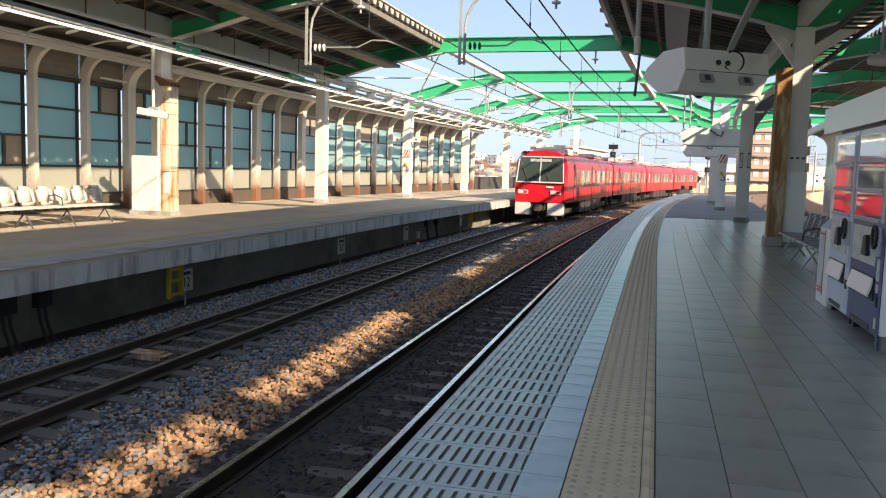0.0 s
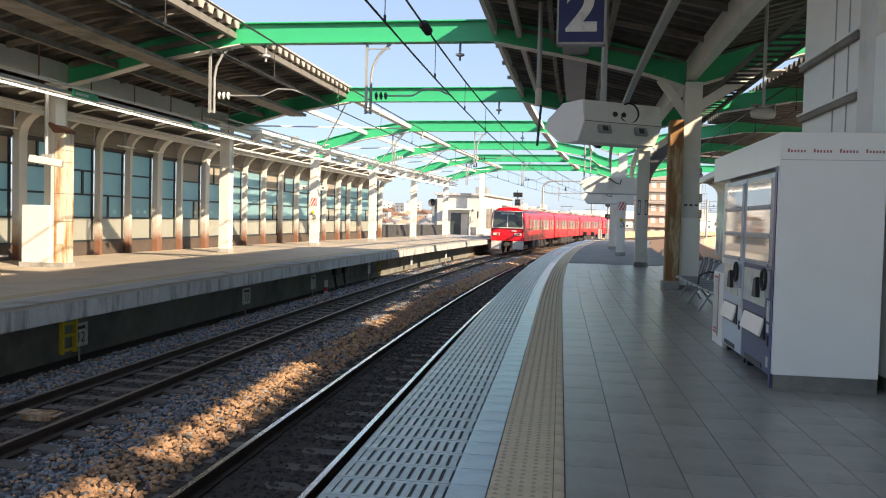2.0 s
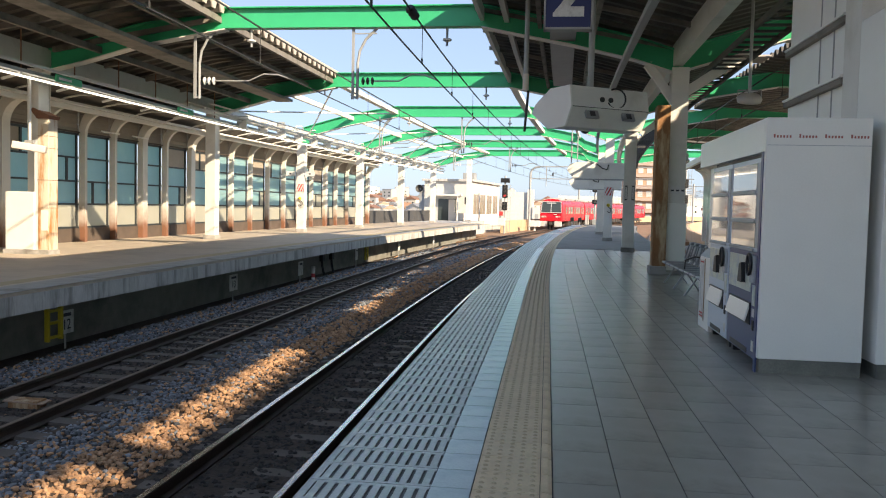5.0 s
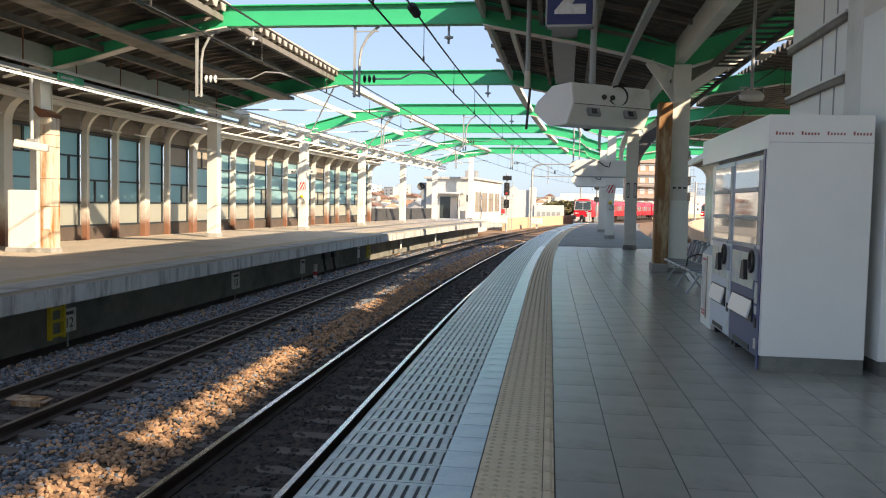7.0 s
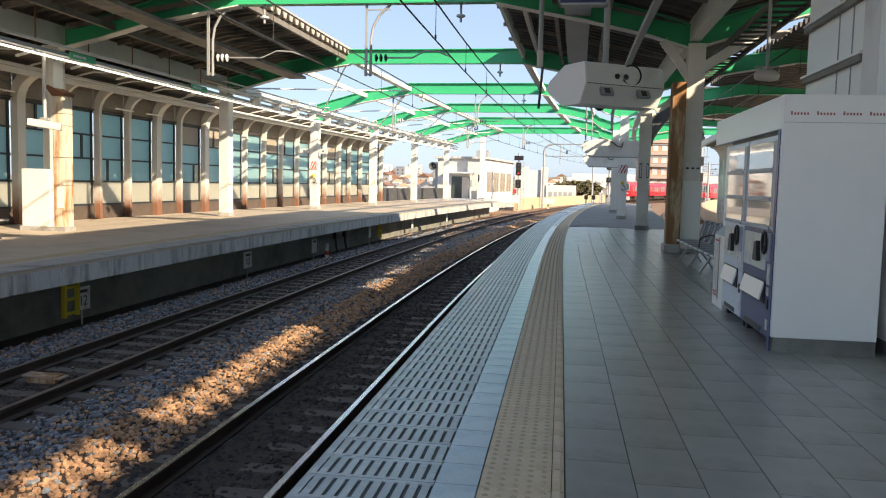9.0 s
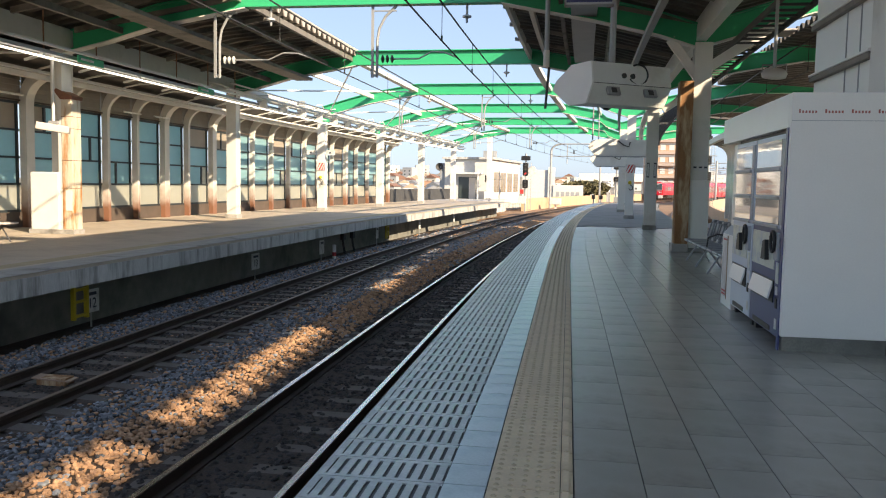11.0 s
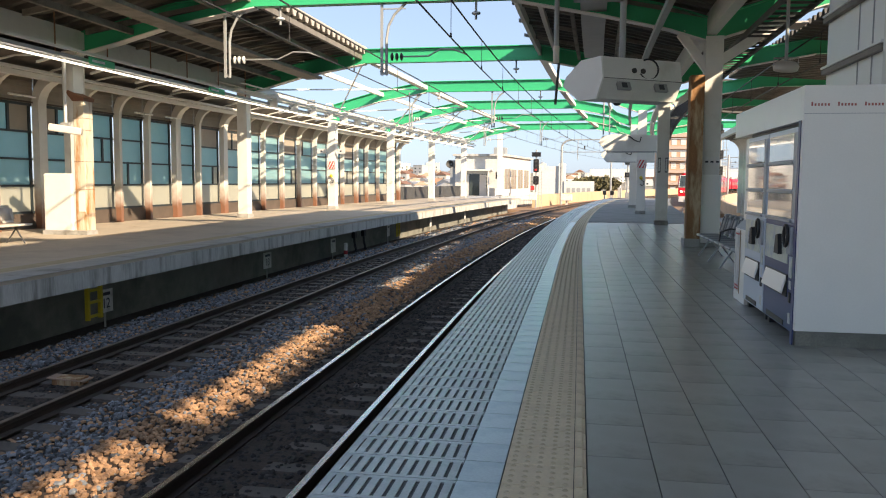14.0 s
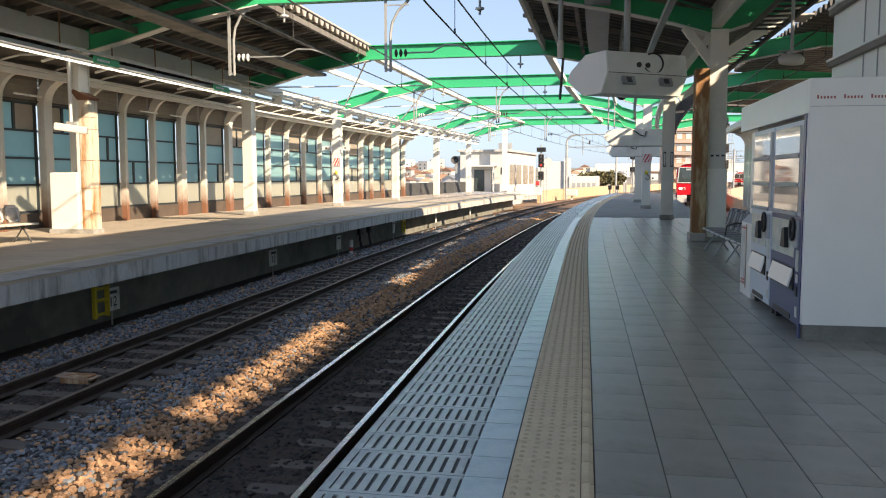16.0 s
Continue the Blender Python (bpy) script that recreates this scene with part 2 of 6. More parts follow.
# ---- mesh helpers ----
class Geo:
    """Collects vertices and faces of one part."""

    def __init__(self):
        self.v, self.f = [], []

    def add(self, verts, faces):
        k = len(self.v)
        self.v += [tuple(p) for p in verts]
        self.f += [tuple(i + k for i in q) for q in faces]
        return self

    def box(self, x0, x1, y0, y1, z0, z1, bev=0.0, m=None):
        bev = min(bev, (x1 - x0) * 0.45, (y1 - y0) * 0.45, (z1 - z0) * 0.45)
        if bev <= 0:
            vs = [(x, y, z) for z in (z0, z1) for y in (y0, y1) for x in (x0, x1)]
            fs = [(0, 2, 3, 1), (4, 5, 7, 6), (0, 1, 5, 4), (2, 6, 7, 3), (0, 4, 6, 2), (1, 3, 7, 5)]
        else:
            bm = bmesh.new()
            bmesh.ops.create_cube(bm, size=1.0)
            for v in bm.verts:
                v.co = ((x0 + x1) / 2 + v.co.x * (x1 - x0), (y0 + y1) / 2 + v.co.y * (y1 - y0), (z0 + z1) / 2 + v.co.z * (z1 - z0))
            bmesh.ops.bevel(bm, geom=bm.edges[:], offset=bev, segments=2, affect="EDGES", profile=0.6)
            bm.verts.index_update()
            vs, fs = [v.co.copy() for v in bm.verts], [[v.index for v in f.verts] for f in bm.faces]
            bm.free()
        if m is not None:
            vs = [m @ Vector(v) for v in vs]
        return self.add(vs, fs)

    def tube(self, a, b, r, r2=None, n=10):
        a, b = Vector(a), Vector(b)
        r2 = r if r2 is None else r2
        q = (b - a).to_track_quat("Z", "Y")
        vs = []
        for c, rr in ((a, r), (b, r2)):
            vs += [c + q @ Vector((rr * math.cos(2 * math.pi * i / n), rr * math.sin(2 * math.pi * i / n), 0)) for i in range(n)]
        fs = [(i, (i + 1) % n, n + (i + 1) % n, n + i) for i in range(n)] + [tuple(range(n - 1, -1, -1)), tuple(range(n, 2 * n))]
        return self.add(vs, fs)

    def path(self, pts, r, n=8):
        """One bent pipe through the points."""
        pts = [Vector(p) for p in pts]
        vs, fs, k = [], [], len(pts)
        side = None
        for i, p in enumerate(pts):
            t = (pts[min(i + 1, k - 1)] - pts[max(i - 1, 0)]).normalized()
            if side is None:
                side = t.orthogonal().normalized()
            side = (side - t * side.dot(t)).normalized()
            up = t.cross(side)
            vs += [p + (side * math.cos(2 * math.pi * j / n) + up * math.sin(2 * math.pi * j / n)) * r for j in range(n)]
        for i in range(k - 1):
            fs += [(i * n + j, i * n + (j + 1) % n, (i + 1) * n + (j + 1) % n, (i + 1) * n + j) for j in range(n)]
        fs += [tuple(range(n - 1, -1, -1)), tuple(range((k - 1) * n, k * n))]
        return self.add(vs, fs)

    def prism(self, poly, y0, y1, axis="y"):
        """A polygon in (x, z) pulled along y (or in (y, z) along x, or in (x, y) along z)."""
        n = len(poly)
        put = {"y": lambda p, t: (p[0], t, p[1]), "x": lambda p, t: (t, p[0], p[1]), "z": lambda p, t: (p[0], p[1], t)}[axis]
        vs = [put(p, y0) for p in poly] + [put(p, y1) for p in poly]
        fs = [(i, (i + 1) % n, n + (i + 1) % n, n + i) for i in range(n)] + [tuple(range(n - 1, -1, -1)), tuple(range(n, 2 * n))]
        return self.add(vs, fs)

    def sweep(self, poly, s0, s1, step=2.0):
        """A closed profile in (d, z) swept along the line from s0 to s1."""
        k = max(1, int(math.ceil((s1 - s0) / step)))
        n = len(poly)
        vs, fs = [], []
        for i in range(k + 1):
            s = s0 + (s1 - s0) * i / k
            vs += [(*P(s, d), z) for d, z in poly]
        for i in range(k):
            fs += [(i * n + j, i * n + (j + 1) % n, (i + 1) * n + (j + 1) % n, (i + 1) * n + j) for j in range(n)]
        fs += [tuple(range(n)), tuple(range(k * n + n - 1, k * n - 1, -1))]
        return self.add(vs, fs)

    def lathe(self, prof, n=16, m=None):
        """A profile of (radius, z) turned round z."""
        vs = [(r * math.cos(2 * math.pi * i / n), r * math.sin(2 * math.pi * i / n), z) for r, z in prof for i in range(n)]
        fs = [(j * n + i, j * n + (i + 1) % n, (j + 1) * n + (i + 1) % n, (j + 1) * n + i) for j in range(len(prof) - 1) for i in range(n)]
        if m is not None:
            vs = [m @ Vector(v) for v in vs]
        return self.add(vs, fs)

    def mesh(self, name, material):
        me = bpy.data.meshes.new(name)
        me.from_pydata(self.v, [], self.f)
        bm = bmesh.new()
        bm.from_mesh(me)
        bmesh.ops.recalc_face_normals(bm, faces=bm.faces[:])
        bm.to_mesh(me)
        bm.free()
        me.materials.append(material)
        return me


def rect(d0, d1, z0, z1):
    return [(d0, z0), (d1, z0), (d1, z1), (d0, z1)]


def part(name, geo, material, parent=None, label="", smooth=False):
    me = geo.mesh(name, material)
    if smooth:
        for p in me.polygons:
            p.use_smooth = True
    ob = new(name, me)
    ob.parent = parent
    if label:
        tagged(ob, label)
    return ob


def thing(name, m, label, category, group="", kind=""):
    ob = new(name)
    ob.matrix_world = m
    ob.empty_display_size = 0.2
    return tagged(ob, label, category, group, kind)


def structure(name, geo, material, label, category, smooth=False):
    return tagged(part(name, geo, material, None, "", smooth), label, category, "", "structure")


def stroke(geo, p0, p1, w, y0, y1):
    """A flat bar in the (x, z) plane from p0 to p1, w wide."""
    dx, dz = p1[0] - p0[0], p1[1] - p0[1]
    k = w / 2 / math.hypot(dx, dz)
    nx, nz = -dz * k, dx * k
    geo.prism([(p0[0] - nx, p0[1] - nz), (p1[0] - nx, p1[1] - nz), (p1[0] + nx, p1[1] + nz), (p0[0] + nx, p0[1] + nz)], y0, y1)

# ---- ground, deck, track bed ----
g = Geo().add([(-4000, -3000, -9), (4000, -3000, -9), (4000, 4500, -9), (-4000, 4500, -9)], [(0, 1, 2, 3)])
M_GROUND = mat("town_ground", (0.30, 0.26, 0.21), 0.95, vary=0.3, scale=0.05, grain=0.6, stain=(0.12, 0.15, 0.08), stain_scale=0.02)
structure("ground", g, M_GROUND, "brown and grey town ground far below the railway", "ground")
structure("viaduct_deck", Geo().sweep(rect(-17, 9.2, -2.6, -1.6), -25, 330, 4), M_CONC, "grey concrete viaduct deck carrying the tracks", "viaduct")
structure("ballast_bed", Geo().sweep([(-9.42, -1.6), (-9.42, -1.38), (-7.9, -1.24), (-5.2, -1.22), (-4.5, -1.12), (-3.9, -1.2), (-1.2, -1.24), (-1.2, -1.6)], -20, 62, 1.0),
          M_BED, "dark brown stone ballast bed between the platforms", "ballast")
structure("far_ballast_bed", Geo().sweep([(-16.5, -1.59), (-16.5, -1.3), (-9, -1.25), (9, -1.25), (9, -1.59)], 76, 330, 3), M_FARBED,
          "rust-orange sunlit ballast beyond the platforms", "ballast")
structure("middle_ballast_bed", Geo().sweep([(-9.42, -1.6), (-9.42, -1.3), (-1.2, -1.24), (-1.2, -1.6)], 62, 76, 2), M_FARBED,
          "rust-orange ballast at the platform ends", "ballast")
structure("side_ballast_bed", Geo().sweep([(4.4, -1.6), (4.4, -1.25), (7.7, -1.25), (7.7, -1.6)], -20, 76, 2), M_FARBED,
          "rust-brown ballast under the outer track", "ballast")
structure("parapet_far", Geo().sweep(rect(-9.9, -9.6, -1.6, 0.05), 84, 330, 3), M_WALLTAN, "tan concrete viaduct parapet in sunlight", "parapet")
structure("parapet_side", Geo().sweep(rect(8.9, 9.2, -1.6, -0.2), 52, 330, 3), M_WALLTAN, "tan concrete viaduct parapet", "parapet")


def rail_profile(d, top=-1.05):
    return [(d - 0.07, top - 0.15), (d + 0.07, top - 0.15), (d + 0.07, top - 0.135), (d + 0.015, top - 0.115), (d + 0.015, top - 0.05),
            (d + 0.034, top - 0.035), (d + 0.034, top - 0.006), (d - 0.034, top - 0.006), (d - 0.034, top - 0.035), (d - 0.015, top - 0.05),
            (d - 0.015, top - 0.115), (d - 0.07, top - 0.135)]


TRACK_NEAR, TRACK_FAR, TRACK_SIDE = -2.82, -6.48, 5.95
for centre in (TRACK_NEAR, TRACK_FAR, TRACK_SIDE):
    for side in (-0.567, 0.567):
        d = centre + side
        r = structure("rail", Geo().sweep(rail_profile(d), -20, 320, 1.5), M_RAIL, "rust-brown steel rail with a polished top", "rail")
        part("running_surface", Geo().sweep(rect(d - 0.03, d + 0.03, -1.056, -1.049), -20, 320, 1.5), M_RAILTOP if centre == TRACK_NEAR else M_RAILDULL, r, "worn rail head")

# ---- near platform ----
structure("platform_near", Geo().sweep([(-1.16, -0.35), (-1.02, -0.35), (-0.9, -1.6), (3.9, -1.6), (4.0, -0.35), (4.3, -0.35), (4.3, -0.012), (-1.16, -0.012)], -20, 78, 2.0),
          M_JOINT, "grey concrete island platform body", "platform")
structure("platform_surface_back", Geo().sweep(rect(-1.16, 4.3, -0.011, 0.0), -20, 0.9, 2.0), M_TILE, "grey tiled platform surface", "platform")
structure("platform_surface_far", Geo().sweep(rect(0.06, 4.3, -0.011, 0.0), 30.7, 78, 2.0), M_ASPHALT, "dark grey asphalt platform surface", "platform")
# ---- far platform ----
structure("platform_far", Geo().sweep([(-8.17, -0.36), (-8.17, -0.06), (-8.6, -0.06), (-16.3, -0.06), (-16.3, -0.36)], -20, 70, 2.0), M_CONC_PALE,
          "weathered pale concrete platform edge beam", "platform")
structure("platform_surface", Geo().sweep(rect(-16.3, -8.19, -0.059, 0.0), -20, 70, 2.0), M_OPPFLOOR, "beige-grey worn platform surface", "platform")
structure("platform_wall", Geo().sweep(rect(-16.3, -9.4, -1.6, -0.36), -20, 70, 2.0), M_CONC_DARK, "dark grimy concrete wall under the platform edge", "wall")

# ---- portal frames ----
FRAMES = [10.0, 19.8, 29.6, 39.4, 49.2, 59.0, 68.8]


def i_beam(geo, pts, depth, w=0.28, t=0.03):
    """An I-section along a line of (x, z) points that run along its underside."""
    a, b = w / 2, 0.012
    sec = [(-a, 0), (a, 0), (a, t), (b, t), (b, depth), (a, depth), (a, depth + t), (-a, depth + t), (-a, depth), (-b, depth), (-b, t), (-a, t)]
    n = len(sec)
    vs = [(x, y, z + dz) for x, z in pts for y, dz in sec]
    fs = [(i * n + j, i * n + (j + 1) % n, (i + 1) * n + (j + 1) % n, (i + 1) * n + j) for i in range(len(pts) - 1) for j in range(n)]
    for base in (0, (len(pts) - 1) * n):
        fs += [tuple(base + q for q in face) for face in ((0, 1, 2, 3, 10, 11), (3, 4, 9, 10), (4, 5, 6, 7, 8, 9))]
    geo.add(vs, fs)


LEFT = {10.0: -13.45, 19.8: -13.45, 29.6: -13.19, 39.4: -13.15}
RIGHT = {29.6: 2.62, 39.4: 2.2, 49.2: 1.85, 59.0: 1.65, 68.8: 1.45}


def portal(s):
    xr = RIGHT.get(s, 2.95)
    xl = LEFT.get(s, -13.1)
    f = thing("portal_frame", on_line(s), "green painted steel portal frame on white columns", "steel frame", "portal frames")
    g = Geo()
    i_beam(g, [(-8.25, 5.85), (-1.75, 5.85)], 0.50)
    part("crossbeam", g, M_GREEN, f)
    for pts in ([(xl, 4.75), (-12.1, 5.05), (-10.6, 5.45), (-8.25, 5.85)], [(-1.75, 5.85), (0.4, 5.42), (xr - 1.0, 5.05), (xr - 0.1, 4.75)],
                [(xr - 0.1, 4.75), (xr + 0.9, 5.05), (5.3, 5.5), (7.5, 5.85)])[:3 if s != 10.0 else 2]:
        g = Geo()
        i_beam(g, pts, 0.5)
        hn = part("haunch", g, M_GREEN, f)
        under = [(x, z - 0.004) for x, z in pts]
        part("bottom_flange", Geo().prism(under + [(x, z - 0.03) for x, z in under[::-1]], -0.15, 0.15), M_WHITE, hn, "cream-white bottom flange")
    if s != 10.0:
        g = Geo()
        i_beam(g, [(7.5, 5.85), (12.5, 5.85)], 0.5)
        part("side_beam", g, M_GREEN, f)
    for x in (xl, xr) if s != 10.0 else (xl,):
        g = Geo()
        g.box(x - 0.2, x + 0.2, -0.2, -0.17, 0.15, 4.85, 0.008)
        g.box(x - 0.2, x + 0.2, 0.17, 0.2, 0.15, 4.85, 0.008)
        g.box(x - 0.17, x + 0.17, -0.17, 0.17, 0.15, 4.85)
        part("column", g, M_WHITE, f, "cream-white painted steel column")
        part("column_base", Geo().box(x - 0.24, x + 0.24, -0.24, 0.24, 0.0, 0.16, 0.02), M_CONC, f)
    return f


for s in FRAMES:
    portal(s)

# ---- canopies of folded sheet ----


def slot_drift(s):
    """Sideways shift of the roof slot's edges, set to steer the sunlit ballast strip."""
    return -0.045 * max(0.0, s)


def folded_roof(name, prof, s0, s1, label, pitch=0.5, h=0.18, drift=None):
    """Ribbed sheet: the profile in (d, z) is stepped up and down along the line; drift moves one edge with s."""
    g = Geo()
    n = len(prof)
    rows, s = [], s0
    while s < s1:
        for ds, up in ((0.0, 0), (0.16, 0), (0.25, h), (0.41, h)):
            rows.append((s + ds, up))
        s += pitch
    vs = [(*P(s, d + (slot_drift(s) if i == drift else 0.0)), z + up) for s, up in rows for i, (d, z) in enumerate(prof)]
    fs = [(i * n + j, i * n + j + 1, (i + 1) * n + j + 1, (i + 1) * n + j) for i in range(len(rows) - 1) for j in range(n - 1)]
    k = len(vs)
    vs += [(x, y, z + 0.02) for x, y, z in vs]
    fs += [tuple(i + k for i in reversed(q)) for q in fs]
    m = len(rows)
    for i in range(m - 1):
        fs += [(i * n, (i + 1) * n, (i + 1) * n + k, i * n + k), (i * n + n - 1, (i + 1) * n + n - 1, (i + 1) * n + n - 1 + k, i * n + n - 1 + k)]
    g.add(vs, fs)
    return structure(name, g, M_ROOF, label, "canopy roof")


folded_roof("canopy_far", [(-16.3, 4.75), (-13.1, 5.46), (-10.8, 5.98), (-8.3, 6.22)], 3, 30.2, "brown-grey ribbed sheet canopy roof over the far platform")
folded_roof("canopy_near", [(-1.95, 6.42), (0.4, 6.05), (2.85, 5.42), (5.0, 5.98)], -3, 30.2, "brown-grey ribbed sheet canopy roof over the near platform")
# wing roof drawn out further to leave only a narrow slot for sunlight
folded_roof("sun_slot_wing", [(5.02, 5.98), (7.35, 6.40)], -4, 30.2, "brown-grey ribbed sheet roof beside the outer track, widened to shape sunlight", drift=1)
# outer roof's length and gaps are set to lay sun stripes on the platform
for s0, s1 in ((-5.5, 41.0), (42.2, 50.0), (51.2, 57.0), (58.4, 64.0)):
    folded_roof("canopy_outer", [(7.95, 6.40), (10.2, 6.05), (12.6, 5.4)], s0, s1, "brown-grey ribbed sheet canopy roof beyond the outer track, extent set to shape sunlight", drift=0)
# added unseen plates across the roof slot, breaking its sunlight into patches
for s, w in ((-1.75, 0.8), (4.95, 0.9), (7.75, 0.9), (12.6, 0.9), (17.1, 1.0), (20.8, 1.0), (24.2, 1.2), (27.5, 1.2)):
    structure("sun_slot_blocker", Geo().box(7.2 + slot_drift(s), 8.1 + slot_drift(s), s - w / 2, s + w / 2, 6.44, 6.5), M_ROOFEDGE, "added flat plate that blocks sunlight in the roof slot", "roof tie")

# pale closing strip along the folded edge of each roof
for name, d in (("far", -8.28), ("near", -1.97)):
    low = 6.21 if name == "far" else 6.41
    vs, fs, s = [], [], 3.0
    while s < 30.0:
        for ds, up in ((0.0, 0), (0.16, 0), (0.25, 0.18), (0.41, 0.18)):
            x, y = P(s + ds, d)
            x2, y2 = P(s + ds, d + (-0.03 if name == "far" else 0.03))
            vs += [(x, y, low + up), (x, y, low + 0.27), (x2, y2, low + up), (x2, y2, low + 0.27)]
        s += 0.5
    for i in range(len(vs) // 4 - 1):
        a, b = i * 4, i * 4 + 4
        fs += [(a, b, b + 1, a + 1), (a + 2, a + 3, b + 3, b + 2), (a + 1, b + 1, b + 3, a + 3), (a, a + 2, b + 2, b)]
    structure("roof_edge_strip", Geo().add(vs, fs), M_ROOFEDGE if name == "far" else M_GIRDER, "toothed sheet strip closing the canopy edge", "roof edge")

structure("coping_band", Geo().sweep(rect(-8.85, -8.18, 0.0, 0.004), -20, 70, 2), M_CONC, "weathered grey coping band along the far platform edge", "paving")
structure("warning_line", Geo().sweep(rect(-9.35, -9.0, 0.0, 0.004), -20, 70, 2), M_YELLOW_WORN, "worn yellow warning line on the far platform", "paving")
# ---- glazed wall behind the far platform ----
M_RIB = mat("rib_white_paint", (0.70, 0.68, 0.62), 0.5, vary=0.08)
nt = M_RIB.node_tree
bsdf = nt.nodes["Principled BSDF"]
old = bsdf.inputs["Base Color"].links[0].from_socket
tc, sep = nt.nodes.new("ShaderNodeTexCoord"), nt.nodes.new("ShaderNodeSeparateXYZ")
nz, ad = nt.nodes.new("ShaderNodeTexNoise"), nt.nodes.new("ShaderNodeMath")
nz.inputs["Scale"].default_value = 2.2
ad.operation = "ADD"
rg, mx = nt.nodes.new("ShaderNodeMapRange"), nt.nodes.new("ShaderNodeMix")
mx.data_type = "RGBA"
mx.inputs[7].default_value = (0.20, 0.075, 0.035, 1)
rg.inputs[1].default_value, rg.inputs[2].default_value, rg.inputs[3].default_value, rg.inputs[4].default_value = 1.0, 1.9, 0.95, 0.0
nt.links.new(tc.outputs["Object"], sep.inputs[0])
nt.links.new(tc.outputs["Object"], nz.inputs[0])
nt.links.new(sep.outputs[2], ad.inputs[0])
nt.links.new(nz.outputs[0], ad.inputs[1])
nt.links.new(ad.outputs[0], rg.inputs[0])
nt.links.new(rg.outputs[0], mx.inputs[0])
nt.links.new(old, mx.inputs[6])
nt.links.new(mx.outputs[2], bsdf.inputs["Base Color"])

BAY = 2.2
WALL = -15.9
# rib places along the line, with True where the rib is a wide one; then what fills each bay's three window rows
RIBS = [(9.7, True), (11.7, False), (13.7, False), (15.7, False), (17.64, False), (19.57, False), (21.44, True), (23.4, False), (25.29, False), (27.07, False),
        (29.04, True), (30.72, False), (32.89, True), (34.9, False), (36.84, False), (39.01, False), (41.18, False), (43.4, False), (45.6, False), (47.75, False),
        (50.2, True), (52.2, False), (54.5, False), (57.0, False), (59.2, True)]
# bay: (row, share of the bay's width at which a bar stands, filling before it, filling after it)
FILL = {0: (0, 0.55, "pane", "blind"), 1: (2, 0.5, "blind", "pane"), 3: (0, 0.6, "pane", "blind"), 4: (0, 0.14, "blind", "pane"), 5: (2, 0.42, "pane", "blind"),
        6: (2, 0.45, "blind", "pane"), 7: (1, 0.66, "pane", "pane"), 8: (0, 0.42, "pane", "pane"), 11: (0, 0.72, "pane", "cream"), 12: (2, 0.5, "blind", "blind"),
        15: (0, 0.7, "pane", "cream"), 16: (2, 0.36, "blind", "pane"), 19: (0, 0.5, "cream", "cream"), 22: (0, 0.7, "pane", "cream")}
BLIND_TOP = (11, 15, 19)


def rib(geo, w):
    """A post whose head bends inwards over the platform."""
    arc = [(0.22 + 0.72 * (1 - math.cos(a)), 3.60 + 0.72 * math.sin(a)) for a in [i * math.pi / 16 for i in range(8)]]
    arc2 = [(0.72 * (1 - math.cos(a)), 3.66 + 0.90 * math.sin(a)) for a in [i * math.pi / 16 for i in range(8)]]
    geo.prism([(0, 0), (0.22, 0)] + arc + arc2[::-1], -w / 2, w / 2)


def wall_bay(k):
    (s, wide), (s1, wide1) = RIBS[k], RIBS[k + 1]
    bay = thing("wall_bay", on_line((s + s1) / 2, WALL), "platform wall bay with teal glazing between white ribs", "wall", "glazed wall bays", "structure")
    y0, y1 = -(s1 - s) / 2, (s1 - s) / 2
    g = Geo()
    rib(g, 0.36 if wide else 0.15)
    g.v = [(x, y + y0, z) for x, y, z in g.v]
    part("rib", g, M_RIB, bay, "white rib rusted brown at its foot")
    part("sill", Geo().box(-0.14, 0.03, y0, y1, 0, 0.45, 0.01), M_SILL, bay)
    part("panel", Geo().box(-0.05, -0.02, y0, y1, 0.52, 1.24), M_PANEL, bay, "cream opal lower panel")
    g = Geo()
    for i in range(7):
        z = 3.655 + 0.155 * i
        g.prism([(-0.08, z), (-0.03, z), (-0.045, z + 0.15), (-0.08, z + 0.15)], y0, y1)
    part("upper_sheet", g, M_BROWN, bay, "tan lapped metal upper sheet")
    part("head_rail", Geo().box(0.0, 0.05, y0, y1, 3.66, 3.71, 0.008), M_SILL, bay)
    g = Geo()
    for z0, z1 in ((0.45, 0.52), (1.24, 1.30), (2.01, 2.07), (2.80, 2.86), (3.58, 3.655)):
        g.box(-0.07, 0.0, y0, y1, z0, z1)
    rows = ((1.30, 2.01), (2.07, 2.80), (2.86, 3.58))
    inner0, inner1 = y0 + (0.18 if wide else 0.08), y1 - (0.18 if wide1 else 0.08)
    for y in (inner0, inner1 - 0.10):
        g.box(-0.07, 0.003, y, y + 0.10, 0.45, 3.58)
    kinds = {"pane": M_PANE, "blind": M_BROWN, "cream": M_PANEL}
    row, share, before, after = FILL.get(k, (None, 0, "", ""))
    for j, (z0, z1) in enumerate(rows):
        if j == row:
            bar = inner0 + share * (inner1 - inner0)
            g.box(-0.07, 0.003, bar - 0.05, bar + 0.05, z0, z1)
            spans = ((inner0 + 0.1, bar - 0.05, before), (bar + 0.05, inner1 - 0.1, after))
        else:
            spans = ((inner0 + 0.1, inner1 - 0.1, "blind" if j == 2 and k in BLIND_TOP else "pane"),)
        for a, b, fill in spans:
            if b - a > 0.02:
                part("pane" if fill == "pane" else "blind_panel", Geo().box(-0.045, -0.035, a, b, z0, z1), kinds[fill], bay)
    part("window_frame", g, M_FRAME, bay, "dark window bars")
    return bay


